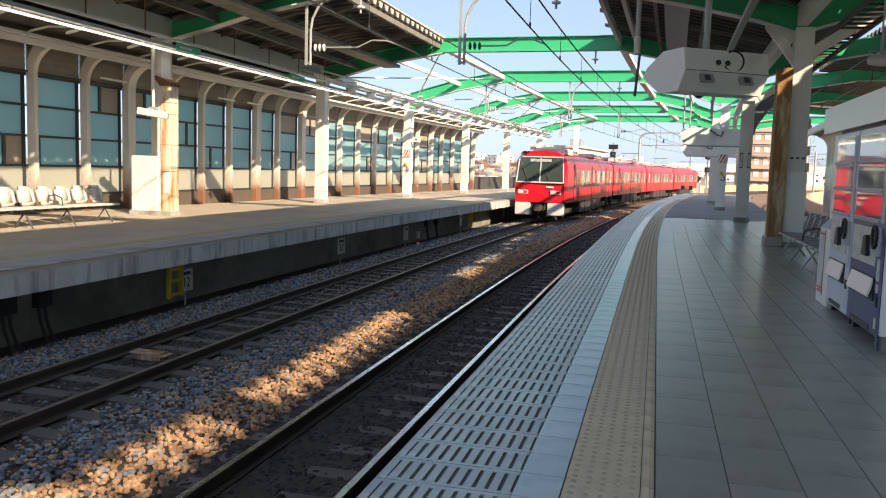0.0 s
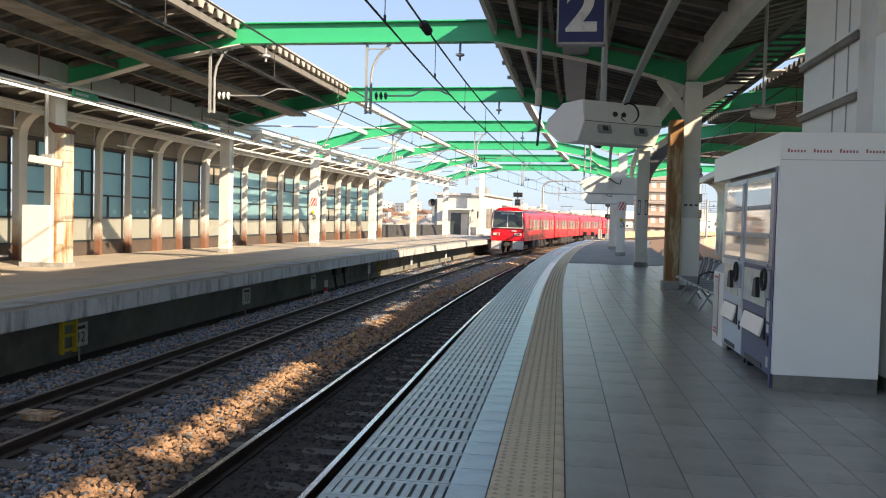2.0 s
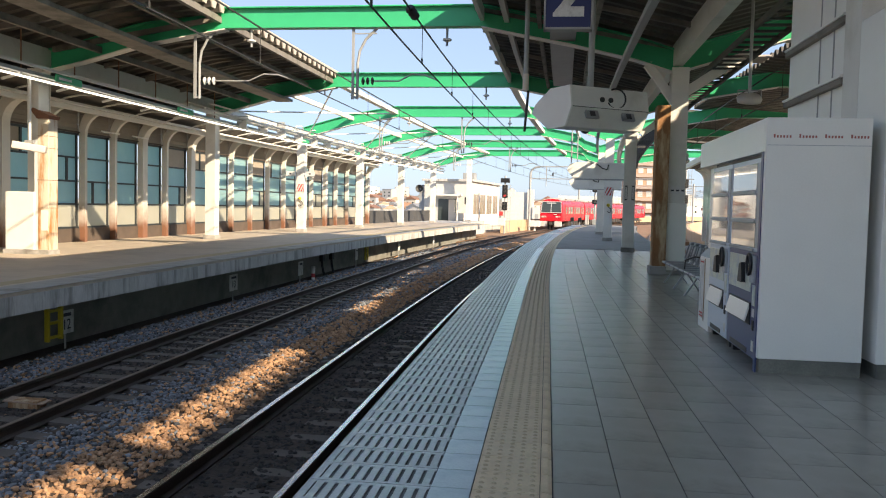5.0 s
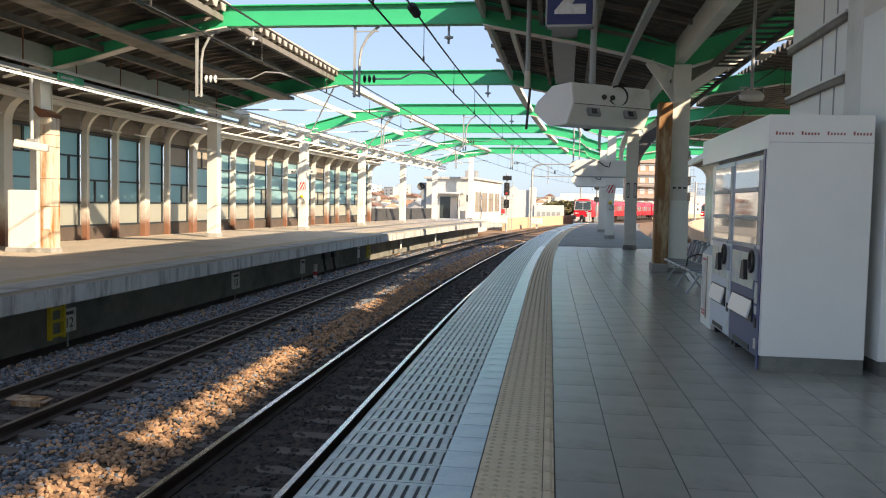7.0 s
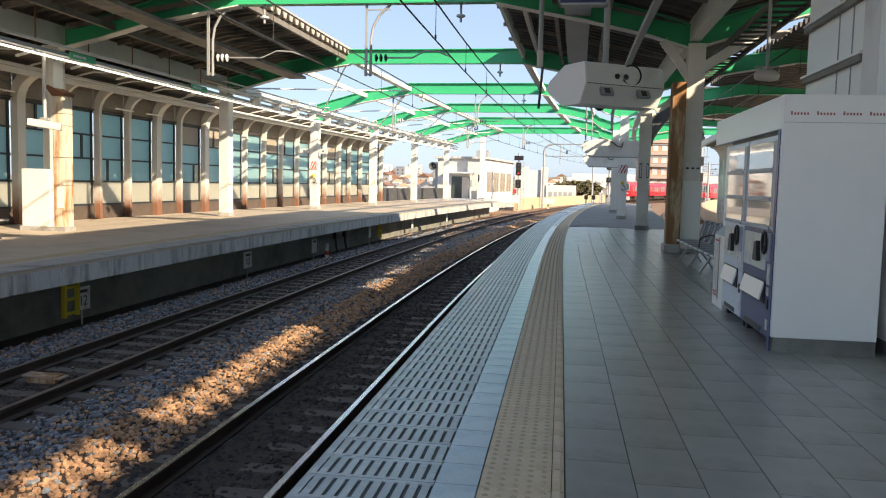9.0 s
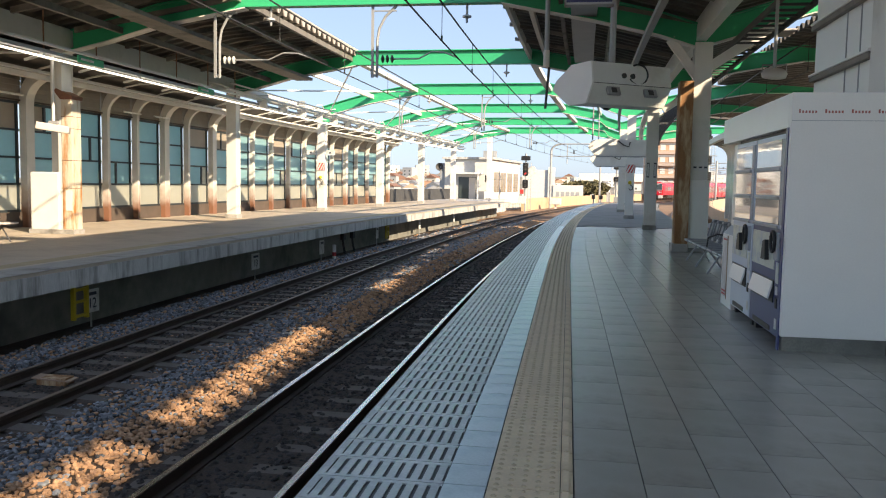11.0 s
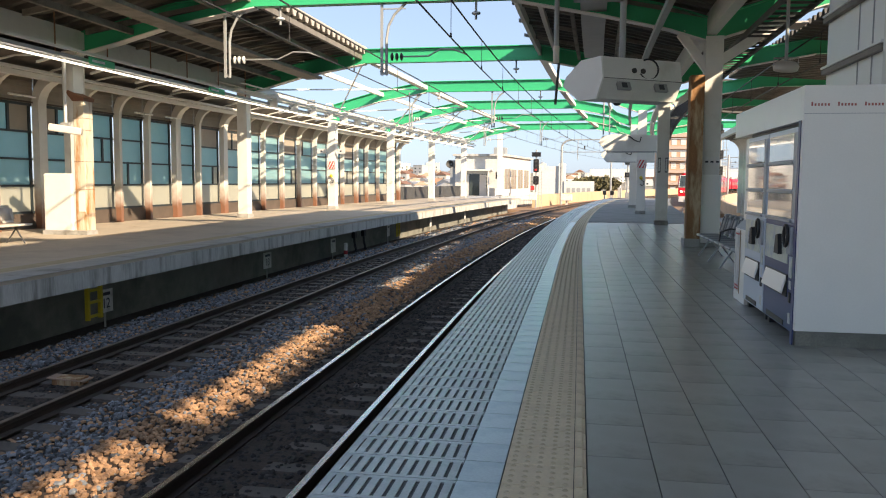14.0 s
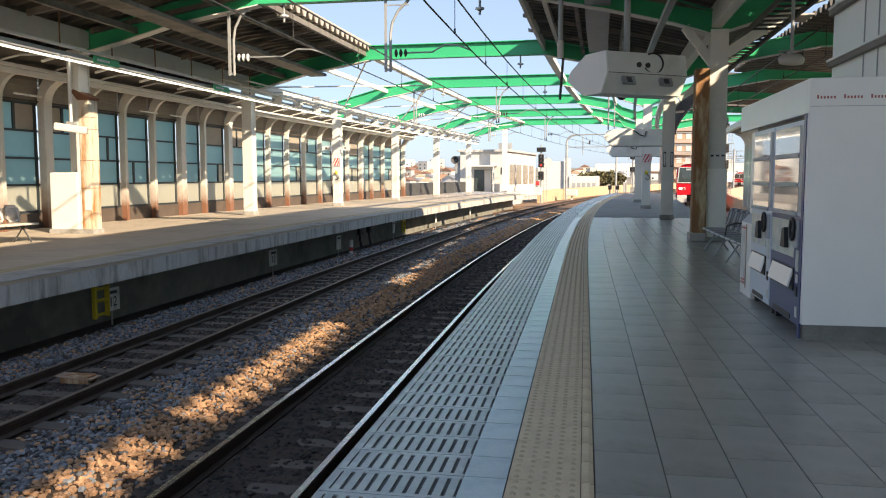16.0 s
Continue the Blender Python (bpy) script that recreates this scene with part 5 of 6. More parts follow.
# ---- catenary masts ----
for s in (97.0, 132.0, 170.0, 215.0):
    t = thing("catenary_mast", on_line(s, 0, -1.3), "grey steel catenary portal over the tracks", "catenary mast", "catenary masts")
    for x in (-9.2, 8.6):
        part("pole", Geo().tube((x, 0, 0), (x, 0, 7.0), 0.16, 0.13), M_GREY, t)
    part("bend", Geo().path([(-9.2, 0, 7.0), (-9.0, 0, 7.4), (-8.6, 0, 7.65), (-8.0, 0, 7.75)], 0.12), M_GREY, t)
    part("crossbar", Geo().tube((-8.0, 0, 7.75), (8.6, 0, 7.75), 0.07), M_GREY, t)
    part("lower_bar", Geo().tube((-9.2, 0, 6.3), (8.6, 0, 6.3), 0.05), M_GREY, t)
    for x in (TRACK_FAR, TRACK_NEAR, TRACK_SIDE):
        part("dropper_post", Geo().tube((x - 0.8, 0, 5.4), (x - 0.8, 0, 7.75), 0.05, n=6).tube((x - 0.8, 0, 6.9), (x, 0, 6.6), 0.03, n=6), M_GREY, t)
        part("insulator", Geo().tube((x, 0, 6.6), (x, 0, 7.0), 0.09, n=8), M_BLACK, t)

# ---- overhead wires and hangers over the station tracks ----
for d in (TRACK_NEAR, TRACK_FAR, TRACK_SIDE):
    w = thing("overhead_wire", pose(0, 0, 0), "black overhead line with droppers", "overhead wire", "overhead wires")
    sag = lambda s: 0.05 * math.cos(s * 2 * math.pi / 9.8)
    part("messenger", Geo().sweep([(d - 0.013, 5.35), (d + 0.013, 5.35), (d + 0.013, 5.38), (d - 0.013, 5.38)], -15, 260, 2.5), M_WIRE, w)
    part("contact_wire", Geo().sweep([(d - 0.011, 4.56), (d + 0.011, 4.56), (d + 0.011, 4.585), (d - 0.011, 4.585)], -15, 260, 2.5), M_WIRE, w)
    for k in range(22):
        x, y = P(7.5 + 5.0 * k, d)
        part("dropper", Geo().tube((x, y, 4.57), (x, y, 5.36), 0.008, n=5), M_WIRE, w)
        part("clip", Geo().tube((x, y, 4.58), (x, y, 4.68), 0.022, n=6), M_WIRE, w)
    if d == TRACK_NEAR:
        for k, s in enumerate((16.0, 16.25, 16.5)):
            x, y = P(s, d)
            part("strain_insulator", Geo().lathe([(0.02, -0.06), (0.09, -0.03), (0.1, 0.0), (0.04, 0.03), (0.02, 0.06)], 12, pose(x, y, 5.365, 90)), M_BLACK, w)


def hanger(s, d, wire_d):
    h = thing("catenary_hanger", on_line(s, d), "grey hanger posts with insulators under a beam", "hanger", "catenary hangers")
    part("post", Geo().box(-0.03, 0.03, -0.03, 0.03, 4.1, 5.86), M_GREY, h)
    part("bent_post", Geo().path([(0.12, 0, 4.1), (0.12, 0, 5.0), (0.17, 0, 5.3), (0.32, 0, 5.58), (0.6, 0, 5.84)], 0.035), M_GREY, h)
    part("spacer", Geo().box(0.0, 0.14, -0.02, 0.02, 4.12, 4.16), M_GREY, h)
    part("spacer", Geo().box(0.0, 0.6, -0.015, 0.015, 5.7, 5.73), M_GREY, h)
    for k in range(3):
        x = 0.26 + 0.12 * k
        part("insulator", Geo().lathe([(0.02, -0.04), (0.09, -0.015), (0.1, 0.01), (0.03, 0.04)], 14, pose(x, 0, 4.55, 0, 90)), M_INSUL if d < -8 else M_DARKSTEEL, h)
    end = wire_d - d
    part("steady_arm", Geo().path([(0.5, 0, 4.55), (end * 0.55, 0, 4.55), (end * 0.7, 0, 4.72), (end * 0.85, 0, 4.70), (end, 0, 4.57)], 0.02, 6), M_GREY, h)
    return h


for s in (19.8, 39.4, 59.0):
    hanger(s, -4.95, TRACK_NEAR)
    hanger(s, -9.1, TRACK_FAR)
for s in (10.0, 19.8, 29.6, 39.4):
    for d in (-2.6, -7.6):
        t = thing("wire_insulator", on_line(s, d), "small grey insulator under a beam", "insulator", "beam insulators")
        part("stem", Geo().tube((0, 0, 5.4), (0, 0, 5.86), 0.03, n=8), M_GREY, t)
        part("disc", Geo().lathe([(0.03, 5.5), (0.11, 5.53), (0.11, 5.57), (0.03, 5.6)], 14), M_INSUL, t)
tb = thing("tension_balancer", on_line(17.2, -0.55), "long grey tension rod with an orange-brown sleeve", "tension rod")
part("rod", Geo().tube((0, 0, 4.2), (0.0, 0, 6.1), 0.05), M_GREY, tb)
part("sleeve", Geo().tube((0, 0, 3.95), (0, 0, 4.3), 0.065), M_BEIGE, tb)
part("chain", Geo().tube((0, 0, 3.1), (0.06, 0, 3.95), 0.03, n=6), M_DARKSTEEL, tb)

# ---- town ----
rng2 = random.Random(21)
WALLS = [mat("house_wall_%s" % n, c, 0.85, vary=0.1) for n, c in (("cream", (0.66, 0.60, 0.52)), ("white", (0.74, 0.73, 0.71)), ("brown", (0.33, 0.20, 0.14)), ("grey", (0.42, 0.42, 0.42)))]
ROOFS = [mat("house_roof_%s" % n, c, 0.7, vary=0.15) for n, c in (("brown", (0.24, 0.13, 0.09)), ("slate", (0.22, 0.23, 0.25)), ("tan", (0.40, 0.30, 0.22)))]


def hill_z(x, y):
    """The town's ground climbs slowly away from the railway."""
    return -9 + 0.028 * max(0.0, math.hypot(x, y) - 300)


slope_v, slope_f = [], []
for i in range(25):
    a = math.radians(-30 + 2 * i)
    for q in (299, 480, 660, 840, 1060):
        x, y = q * math.sin(a), q * math.cos(a)
        slope_v.append((x, y, hill_z(x, y) - (0.2 if q == 299 else 0.05)))
for i in range(24):
    slope_f += [(i * 5 + j, i * 5 + j + 1, i * 5 + j + 6, i * 5 + j + 5) for j in range(4)]
structure("hillside", Geo().add(slope_v, slope_f), M_GROUND, "gently rising built-up hillside beyond the railway", "ground")


def house(x, y, w, dp, h, turn, mw, mr, flat):
    t = thing("house", pose(x, y, hill_z(x, y), 0, 0, turn), "town house with %s roof" % ("flat" if flat else "pitched tiled"), "house", "town houses")
    part("wall", Geo().box(-w / 2, w / 2, -dp / 2, dp / 2, 0, h), mw, t)
    if flat:
        part("roof", Geo().box(-w / 2 - 0.2, w / 2 + 0.2, -dp / 2 - 0.2, dp / 2 + 0.2, h, h + 0.4), mw, t)
    else:
        part("roof", Geo().prism([(-w / 2 - 0.5, h), (w / 2 + 0.5, h), (0, h + w * 0.28)], -dp / 2 - 0.4, dp / 2 + 0.4), mr, t)
    for f in range(max(1, int(h / 2.8)))[-2:]:
        for u in range(2):
            xx = -w / 2 + (u + 0.5) * w / 2
            part("window", Geo().box(xx - 0.6, xx + 0.6, -dp / 2 - 0.05, -dp / 2 + 0.02, 0.9 + 2.8 * f, 2.1 + 2.8 * f), M_DARKGLASS, t)


for k in range(250):
    dist = 310 + 520 * rng2.random() ** 0.9
    ang = math.radians(rng2.uniform(-21, -7.0) if k % 3 else rng2.uniform(-1.0, 13))
    tall = rng2.random() < 0.08
    house(dist * math.sin(ang), dist * math.cos(ang), rng2.uniform(5, 10) + 4 * tall, rng2.uniform(5, 9), rng2.uniform(4.5, 7.0) + 7 * tall, rng2.uniform(-25, 25),
          rng2.choice(WALLS), rng2.choice(ROOFS), tall or rng2.random() < 0.25)

wb = thing("white_building", pose(-5.0, 150, -9), "bright white flat-roofed building beyond the viaduct", "building")
part("tall_block", Geo().box(-3.5, 2.2, 0, 12, 0, 13.3), M_HOUSE, wb)
part("low_block", Geo().box(2.2, 7.6, -1, 9, 0, 10.6), M_HOUSE, wb)
part("side_tower", Geo().box(1.2, 2.4, -0.5, 3, 0, 13.8), M_HOUSE, wb)
for k in range(5):
    part("window", Geo().box(2.7 + k * 0.9, 3.3 + k * 0.9, -1.05, -0.98, 8.4, 9.4), M_GREY, wb)
br = thing("long_viaduct", pose(10, 330, -9), "long white elevated road in the distance", "viaduct")
part("deck", Geo().box(-6, 60, 0, 8, 12.6, 15.6), M_HOUSE, br)
for k in range(6):
    part("pier", Geo().box(-3 + 11 * k, -0.5 + 11 * k, 2, 6, 0, 12.6), M_CONC_PALE, br)
M_BALCONY = mat("balcony_render", (0.42, 0.33, 0.28), 0.85, vary=0.12)
fb = thing("apartment_block", pose(23.5, 205, -9), "tan apartment block with rows of windows", "apartment block")
part("wall", Geo().box(-4.5, 4.5, 0, 12, 0, 25), mat("tan_brick", (0.46, 0.30, 0.21), 0.85, vary=0.1), fb)
for f in range(8):
    for u in range(4):
        wd = part("window", Geo().box(-3.7 + u * 2.1, -2.5 + u * 2.1, -0.08, 0.02, 2.2 + f * 2.9, 3.7 + f * 2.9), M_SKIRT, fb)
    part("balcony", Geo().box(-4.5, 4.5, -0.9, -0.05, 1.2 + f * 2.9, 1.9 + f * 2.9), M_BALCONY, fb)


def leafy(name, spots, label, kind, seed):
    """Clumps of small leaf cards spread in uneven lobes."""
    r = np.random.default_rng(seed)
    vs, fs = [], []
    for x, y, z, rad in spots:
        for _ in range(int(90 * rad)):
            u = r.normal(0, 1, 3)
            u /= np.linalg.norm(u) + 1e-6
            c = np.array([x, y, z]) + u * rad * r.uniform(0.5, 1.05) * [1, 1, 0.85]
            a, b = r.normal(0, 0.22, 3), r.normal(0, 0.22, 3)
            k = len(vs)
            vs += [tuple(c - a), tuple(c + b), tuple(c + a), tuple(c - b)]
            fs.append((k, k + 1, k + 2, k + 3))
    return vs, fs


M_LEAF = mat("tree_leaves", (0.13, 0.115, 0.055), 0.8, vary=0.4, island=0.4, bump=0.0)
M_BARK = mat("bark", (0.10, 0.075, 0.05), 0.9, vary=0.3)
for k, (x, y) in enumerate(((2.5, 190), (5.2, 196), (-0.5, 203), (7.4, 205))):
    t = thing("tree", pose(x, y, -9), "dark green bushy tree in the town", "tree", "town trees")
    part("trunk", Geo().tube((0, 0, 0), (0.2, 0, 7), 0.35, 0.2).tube((0.2, 0, 6.5), (1.4, 0.5, 10), 0.16, 0.06).tube((0.2, 0, 6.5), (-1.2, -0.4, 10), 0.16, 0.06), M_BARK, t)
    r = random.Random(k)
    vs, fs = leafy("crown", [(r.uniform(-2, 2), r.uniform(-2, 2), r.uniform(8.5, 11.2), r.uniform(0.6, 1.2)) for _ in range(11)], "", "", k)
    part("crown", Geo().add(vs, fs), M_LEAF, t)
# distance haze is painted into the hills as a brown-grey colour
M_HILL = mat("hazy_hill", (0.20, 0.19, 0.165), 0.95, vary=0.3, scale=0.05, grain=0.3)
hv, hf = [], []
for i in range(61):
    a = math.radians(-26 + i * 0.7)
    top = -9 + 20 + 10 * math.exp(-((i - 17) / 6.0) ** 2) + 2.2 * noise.noise(Vector((i * 0.4, 1.3, 0))) - (6 if i > 30 else 0)
    for dist, z in ((900, -9), (960, top * 0.6), (1050, top), (1250, -9)):
        hv.append((dist * math.sin(a), dist * math.cos(a), z))
for i in range(60):
    hf += [(i * 4 + j, i * 4 + j + 1, i * 4 + j + 5, i * 4 + j + 4) for j in range(3)]
structure("backdrop_hills", Geo().add(hv, hf), M_HILL, "low wooded hills on the horizon, with haze in their colour", "hills")

# ---- trains ----
M_LAMP = glow("train_headlamp", (1.0, 0.82, 0.45), 3.0)
M_LENS = mat("lamp_lens", (0.62, 0.58, 0.52), 0.2)
CAR = 19.0


def train_car(cab, lamps, label):
    car = thing("train_car", pose(0, 0, 0), label, "train", "train cars")
    h = CAR / 2 - 0.2
    prof = [(-1.36, 1.0), (-1.37, 1.9), (-1.36, 2.75), (-1.3, 3.15), (-1.12, 3.38), (-0.7, 3.5), (0, 3.54), (0.7, 3.5), (1.12, 3.38), (1.3, 3.15), (1.36, 2.75), (1.37, 1.9), (1.36, 1.0)]
    g = Geo()
    n = len(prof)
    rows = [(-h, 0.0, 0.93 if cab else 1), (-h + 0.35, 0.0, 1.0), (h, 0.0, 1.0)] if cab else [(-h, 0, 1), (h, 0, 1)]
    vs = []
    for y, _, k in rows:
        vs += [(x * k, y + (0.28 * max(0, z - 2.0) / 1.6 if (cab and y == -h) else 0), 1.0 + (z - 1.0) * (0.985 if k < 1 else 1)) for x, z in prof]
    fs = [(i * n + j, i * n + (j + 1) % n, (i + 1) * n + (j + 1) % n, (i + 1) * n + j) for i in range(len(rows) - 1) for j in range(n)]
    fs += [tuple(range(n)), tuple(range((len(rows) - 1) * n + n - 1, (len(rows) - 1) * n - 1, -1))]
    part("body", g.add(vs, fs), M_RED, car)
    for side in (-1, 1):
        x0, x1 = (1.355, 1.385) if side > 0 else (-1.385, -1.355)
        for dy in (-6.3, 0.0, 6.3):
            seam = Geo()
            for y in (dy - 0.68, dy + 0.64):
                seam.box(x0, x1, y, y + 0.05, 1.08, 2.95)
            door = part("door", Geo().box(x0, x0 + 0.022, dy - 0.62, dy + 0.62, 1.06, 2.98, 0.006), M_RED, car)
            part("door_seam", seam, M_UNDER, door)
            for y in (dy - 0.42, dy + 0.08):
                part("door_window", Geo().box(x0 + (0.012 if side > 0 else -0.004), x1 + (0.004 if side > 0 else -0.012), y, y + 0.34, 1.85, 2.75, 0.004), M_TRAINGLASS, door)
        for y in (-8.6, -4.9, -3.0, 1.3, 3.3, 7.5):
            if cab and y == -8.6:
                continue
            w = 1.55 if abs(y) < 7 else 0.85
            wd = part("window", Geo().box(x0, x1, y, y + w, 1.85, 2.72, 0.006), M_TRAINGLASS, car)
            part("window_post", Geo().box(x0 - 0.003, x1 + 0.003, y + w / 2 - 0.03, y + w / 2 + 0.03, 1.85, 2.72), M_SKIRT, wd)
        part("roof_gutter", Geo().box(side * 1.27 - 0.03, side * 1.27 + 0.03, -h + 0.4, h, 3.08, 3.14), M_RED, car)
    for y in (-5.2, 4.4):
        cu_box = part("cooling_unit", Geo().box(-0.9, 0.9, y - 1.9, y + 1.9, 3.56, 3.82, 0.05), M_TRAINROOF, car)
        for q in range(6):
            part("louvre", Geo().box(0.9, 0.915, y - 1.7 + 0.58 * q, y - 1.35 + 0.58 * q, 3.62, 3.76), M_UNDER, cu_box)
    for k in range(5):
        y = -7.4 + k * 0.5
        part("roof_vent", Geo().box(0.55, 0.95, y - 0.15, y + 0.15, 3.5, 3.78, 0.03), M_TRAINROOF, car)
    if not cab:
        pg = part("pantograph", Geo().path([(-0.5, 7.2, 3.7), (-0.45, 6.4, 4.05), (-0.5, 7.3, 4.5)], 0.016, 6).path([(0.5, 7.2, 3.7), (0.45, 6.4, 4.05), (0.5, 7.3, 4.5)], 0.016, 6)
                  .tube((-0.8, 7.3, 4.52), (0.8, 7.3, 4.52), 0.03, n=6), M_DARKSTEEL, car)
        part("pantograph_base", Geo().box(-0.7, 0.7, 6.2, 7.5, 3.56, 3.66, 0.02), M_TRAINROOF, pg)
    for y in (-6.6, 6.6):
        bogie = part("bogie", Geo().box(-1.0, -0.8, y - 1.5, y + 1.5, 0.38, 0.62, 0.03).box(0.8, 1.0, y - 1.5, y + 1.5, 0.38, 0.62, 0.03).box(-0.8, 0.8, y - 0.3, y + 0.3, 0.4, 0.8), M_UNDER, car)
        for dy in (-1.05, 1.05):
            for x in (-0.56, 0.56):
                part("wheel", Geo().tube((x - 0.06, y + dy, 0.43), (x + 0.06, y + dy, 0.43), 0.43, n=20), M_UNDER, bogie)
    for y0, y1, x in ((-4.2, -2.4, 0.7), (-2.1, -0.2, 0.75), (0.2, 2.2, 0.7), (2.5, 4.3, 0.75)):
        part("underfloor_box", Geo().box(-1.25, -1.25 + x, y0, y1, 0.35, 1.0, 0.03), M_UNDER, car)
        part("underfloor_box", Geo().box(1.25 - x, 1.25, y0, y1, 0.35, 1.0, 0.03), M_UNDER, car)
    part("gangway", Geo().box(-0.5, 0.5, h, h + 0.38, 1.0, 3.1), M_UNDER, car)
    if cab:
        y = -h
        lean = lambda z: y + 0.28 * max(0, z - 2.0) / 1.6
        face = Geo().add([(-1.2, lean(2.05) - 0.02, 2.05), (1.2, lean(2.05) - 0.02, 2.05), (1.1, lean(3.3) - 0.02, 3.3), (-1.1, lean(3.3) - 0.02, 3.3),
                          (-1.2, lean(2.05) + 0.05, 2.05), (1.2, lean(2.05) + 0.05, 2.05), (1.1, lean(3.3) + 0.05, 3.3), (-1.1, lean(3.3) + 0.05, 3.3)],
                         [(0, 1, 2, 3), (7, 6, 5, 4), (0, 4, 5, 1), (1, 5, 6, 2), (2, 6, 7, 3), (3, 7, 4, 0)])
        ws = part("windscreen", face, M_DARKGLASS, car, "dark two-piece windscreen")
        post = Geo()
        post.prism([(lean(2.05) - 0.04, 2.05), (lean(3.3) - 0.04, 3.3), (lean(3.3), 3.3), (lean(2.05), 2.05)], -0.03, 0.03, "x")
        post.box(-1.2, 1.2, lean(2.1) - 0.05, lean(2.1) + 0.04, 2.0, 2.06)
        part("windscreen_frame", post, M_SKIRT, ws)
        rim = Geo()
        for a, b in (((-1.23, 2.02), (-1.13, 3.32)), ((1.23, 2.02), (1.13, 3.32)), ((-1.13, 3.32), (1.13, 3.32)), ((-1.23, 2.02), (1.23, 2.02))):
            rim.path([(a[0], lean(a[1]) - 0.02, a[1]), (b[0], lean(b[1]) - 0.02, b[1])], 0.035, 6)
        part("windscreen_rim", rim, M_SKIRT, ws, "pale windscreen rim")
        for x in (-0.62, 0.5):
            part("wiper", Geo().path([(x, lean(2.1) - 0.05, 2.1), (x - 0.28, lean(2.75) - 0.05, 2.75)], 0.015, 5), M_BLACK, ws)
        part("destination_blind", Geo().box(-0.55, 0.55, lean(3.0) - 0.045, lean(3.0) - 0.03, 3.08, 3.22), M_GREYPLASTIC, ws)
        for x in (-0.85, 0.85):
            lb = part("lamp_cluster", Geo().box(x - 0.27, x + 0.27, y - 0.05, y + 0.05, 1.42, 1.62, 0.02), M_SKIRT, car)
            part("headlamp", Geo().box(x - 0.22, x + 0.0, y - 0.065, y - 0.04, 1.45, 1.59, 0.01), M_LAMP if lamps else M_LENS, lb)
            part("tail_lamp", Geo().box(x + 0.03, x + 0.22, y - 0.065, y - 0.04, 1.45, 1.59, 0.01), M_SIGNRED, lb)
        part("number_bar", Geo().box(0.35, 0.75, y - 0.03, y, 1.75, 1.83), M_SIGNWHITE, car)
        for a, b in ((-1.25, -0.45), (0.45, 1.25)):
            part("skirt", Geo().box(a, b, y - 0.05, y + 0.5, 0.35, 0.98, 0.04), M_SKIRT, car, "pale grey skirt plate")
        part("coupler", Geo().box(-0.16, 0.16, y - 0.35, y + 0.4, 0.55, 0.9, 0.04).box(-0.35, 0.35, y - 0.1, y + 0.2, 0.6, 0.8, 0.02), M_UNDER, car)
        part("pipes", Geo().path([(-0.35, y - 0.05, 0.9), (-0.3, y - 0.15, 0.6), (-0.2, y - 0.1, 0.45)], 0.03, 6).path([(0.35, y - 0.05, 0.9), (0.3, y - 0.15, 0.6), (0.2, y - 0.1, 0.45)], 0.03, 6), M_BLACK, car)
        part("roof_cap", Geo().prism([(-1.0, 3.45), (1.0, 3.45), (0.7, 3.6), (0, 3.66), (-0.7, 3.6)], y + 0.3, y + 1.1), M_RED, car)
    return car


away = [train_car(True, False, "bright red commuter train end car with dark windscreen")]
away.append(train_car(False, False, "bright red commuter train middle car"))
coming = [train_car(True, True, "bright red train leading car with lit headlamps")]
for k in range(2):
    away.append(copy_thing(away[1], pose(0, 0, 0)))
for k in range(2):
    coming.append(copy_thing(away[1], pose(0, 0, 0)))

# ---- paving pieces, nearest first ----
paving = thing("near_paving", pose(0, 0, 0), "grey tiled platform paving with tactile strip", "paving", "", "structure")
T = 0.30
G = 0.004


def slotted_tile():
    g = Geo()
    x0, x1 = -1.20, -0.58
    g.box(-1.235, x0, -T / 2 + G, T / 2 - G, -0.011, 0.0)
    g.box(x0, x1, -T / 2 + G, -T / 2 + 0.035, -0.011, 0.0)
    g.box(x0, x1, T / 2 - 0.035, T / 2 - G, -0.011, 0.0)
    n = 10
    p = (x1 - x0) / n
    for i in range(n):
        g.box(x0 + i * p + 0.010, x0 + (i + 1) * p - 0.011, -T / 2 + 0.035, T / 2 - 0.035, -0.011, 0.0)
    return g


structure("slot_bed", Geo().sweep(rect(-1.23, -0.58, -0.0118, -0.006), 2, 78, 1), M_SLOT, "dark grey bed of the slotted edge tiles", "paving")


def dotted_tile():
    g = Geo().box(-0.355, 0.0, -T / 2 + 0.006, T / 2 - 0.006, -0.011, 0.002).box(0.004, 0.065, -T / 2 + 0.006, T / 2 - 0.006, -0.011, 0.0)
    g.box(0.012, 0.045, -T / 2 + 0.008, T / 2 - 0.008, 0.0, 0.008)
    for i in range(5):
        for j in range(4):
            x, y = -0.315 + i * 0.069, -0.112 + j * 0.075
            k = len(g.v)
            g.v += [(x + 0.017 * math.cos(a), y + 0.017 * math.sin(a), 0.002) for a in [q * math.pi / 3 for q in range(6)]]
            g.v += [(x + 0.009 * math.cos(a), y + 0.009 * math.sin(a), 0.0085) for a in [q * math.pi / 3 for q in range(6)]]
            g.f += [(k + q, k + (q + 1) % 6, k + 6 + (q + 1) % 6, k + 6 + q) for q in range(6)] + [tuple(k + 6 + q for q in range(6))]
    return g


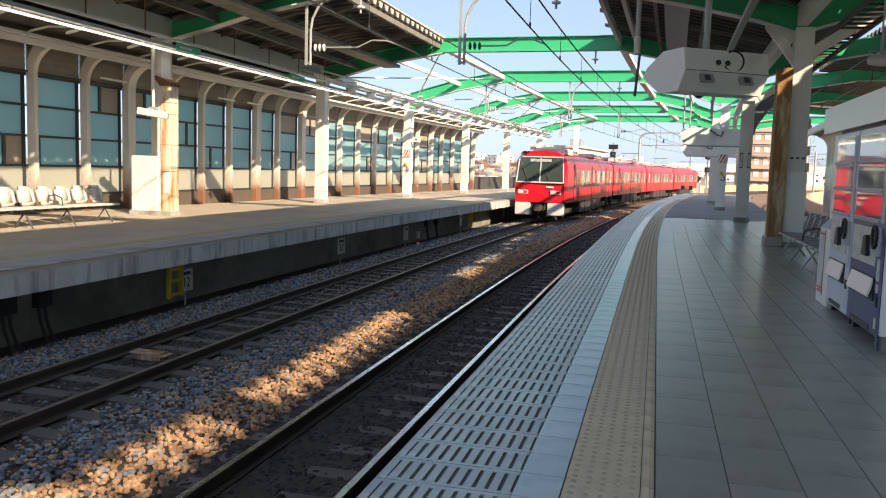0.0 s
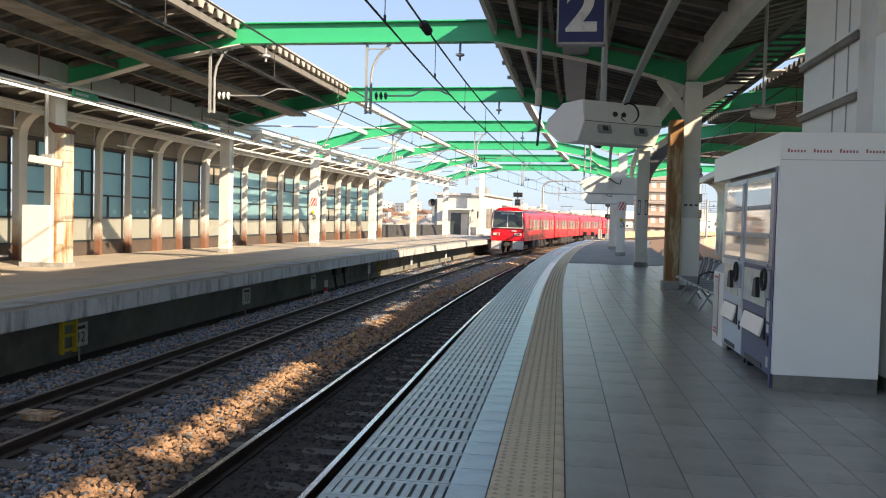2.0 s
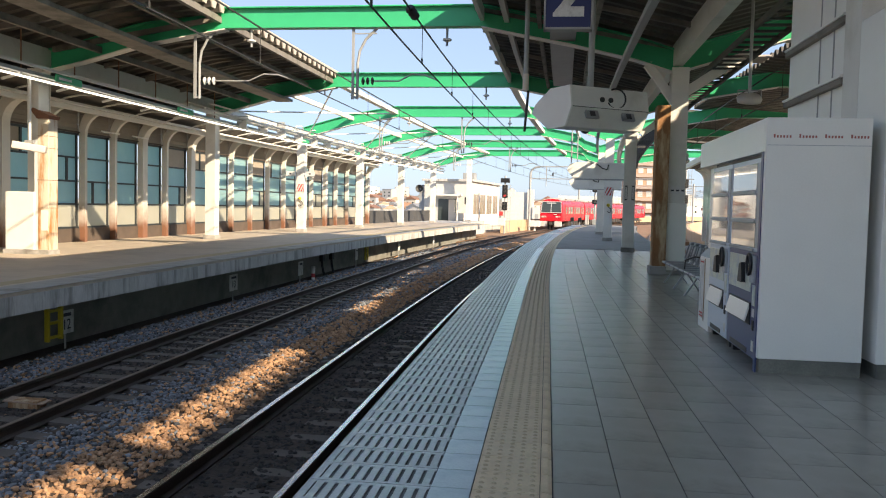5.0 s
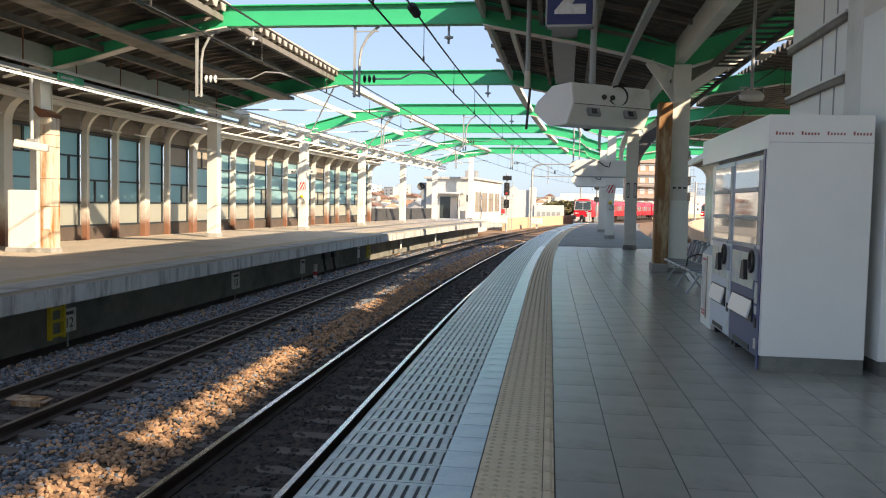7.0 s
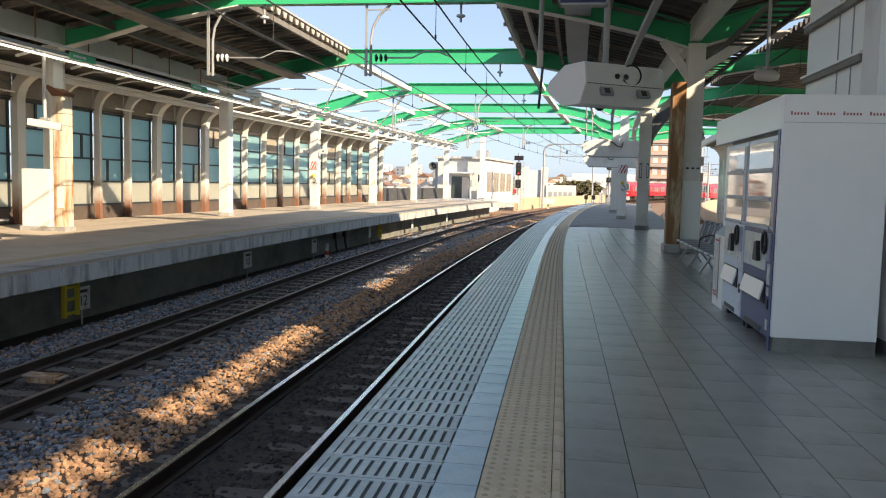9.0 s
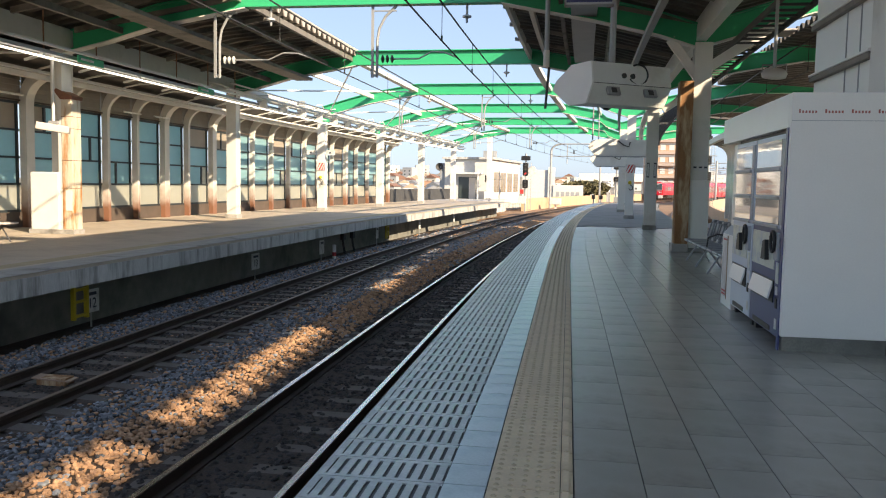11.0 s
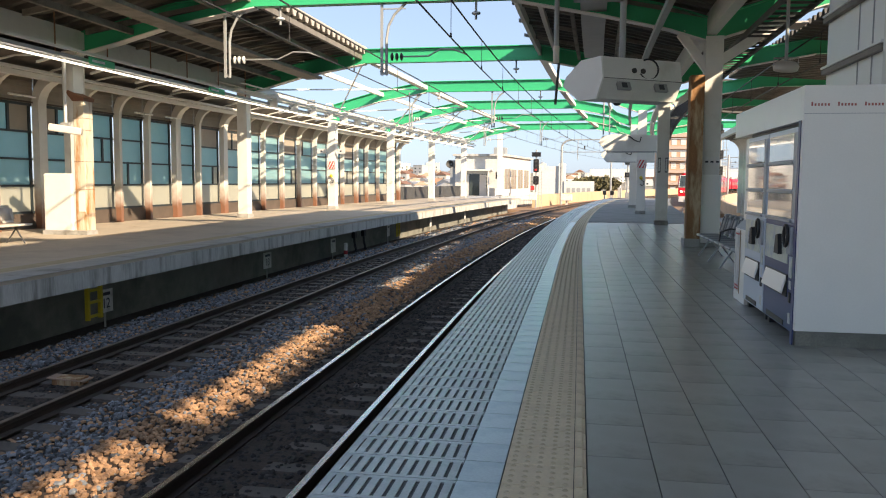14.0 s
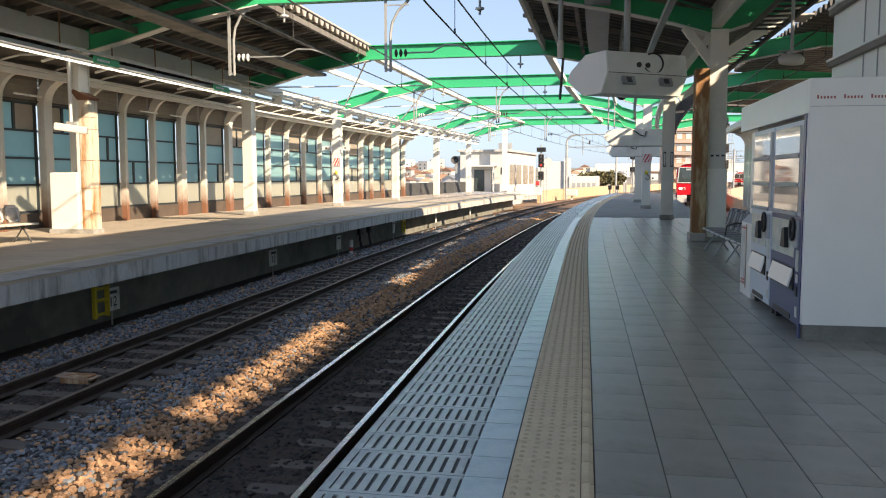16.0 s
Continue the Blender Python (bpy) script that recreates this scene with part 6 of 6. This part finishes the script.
kinds = (("slotted_tile", slotted_tile().mesh("slotted_tile", M_GRATE)), ("plain_tile", Geo().box(-0.576, -0.362, -T / 2 + G, T / 2 - G, -0.011, 0.001).mesh("plain_tile", M_GREYTILE)),
         ("tactile_tile", dotted_tile().mesh("tactile_tile", M_YELLOW)))
# raised dots are darker and browner than their tile
M_DOT = mat("brown_tactile_dot", (0.50, 0.385, 0.25), 0.6, vary=0.2)
kinds[2][1].materials.append(M_DOT)
for poly in kinds[2][1].polygons:
    if poly.center.z > 0.004 and poly.center.x < 0.0:
        poly.material_index = 1
for k in range(0, 235):
    s = 2.55 + T * k
    for name, me in kinds:
        if name == "plain_tile" and 92 < k:
            continue
        ob = new(name, me)
        ob.parent = paving
        ob.matrix_basis = on_line(s)
structure("paving_band", Geo().sweep(rect(-0.578, -0.36, -0.0115, 0.001), 30.4, 73, 2), M_TILE, "grey paving band beside the tactile strip", "paving")
structure("edge_nosing", Geo().sweep(rect(-1.245, -1.235, -0.03, 0.0), 2, 78, 1), M_GREY, "thin grey metal nosing of the platform edge", "trim")
W, L = 0.35, 0.60
tile_me = Geo().box(-W / 2 + 0.003, W / 2 - 0.003, -L / 2 + 0.003, L / 2 - 0.003, -0.011, 0.0).mesh("floor_tile", M_TILE)
rest = Geo()
made = 0
cells = []
for c in range(12):
    for r in range(-2, 49):
        s = 2.3 + L * r + (L / 2 if c % 2 else 0)
        if s > 30.4:
            continue
        cells.append((s, 0.07 + W * (c + 0.5)))
cells.sort()
for s, d in cells:
    if s > 2.5 and made < 298:
        ob = new("floor_tile", tile_me)
        ob.parent, ob.matrix_basis = paving, on_line(s, d)
        made += 1
    else:
        rest.box(-W / 2 + 0.003, W / 2 - 0.003, -L / 2 + 0.003, L / 2 - 0.003, -0.011, 0.0, 0, on_line(s, d))
ob = part("more_floor_tiles", rest, M_TILE, paving)
tagged(ob, kind="stuff")


def motions():
    """The first train leaves round the curve; the second one comes in on the outer track."""
    times = [0.5 * k for k in range(33)]
    for k, car in enumerate(away):
        walk(car, [(t, on_line(40.8 + 10.8 * t + 0.07 * t * t + CAR / 2 + CAR * k, TRACK_FAR, -1.05)) for t in times])
    for k, car in enumerate(coming):
        walk(car, [(t, on_line(84.0 - 12.0 * (t - 15.0) + CAR / 2 + CAR * k, TRACK_SIDE - 0.2, -1.05)) for t in times])


motions()
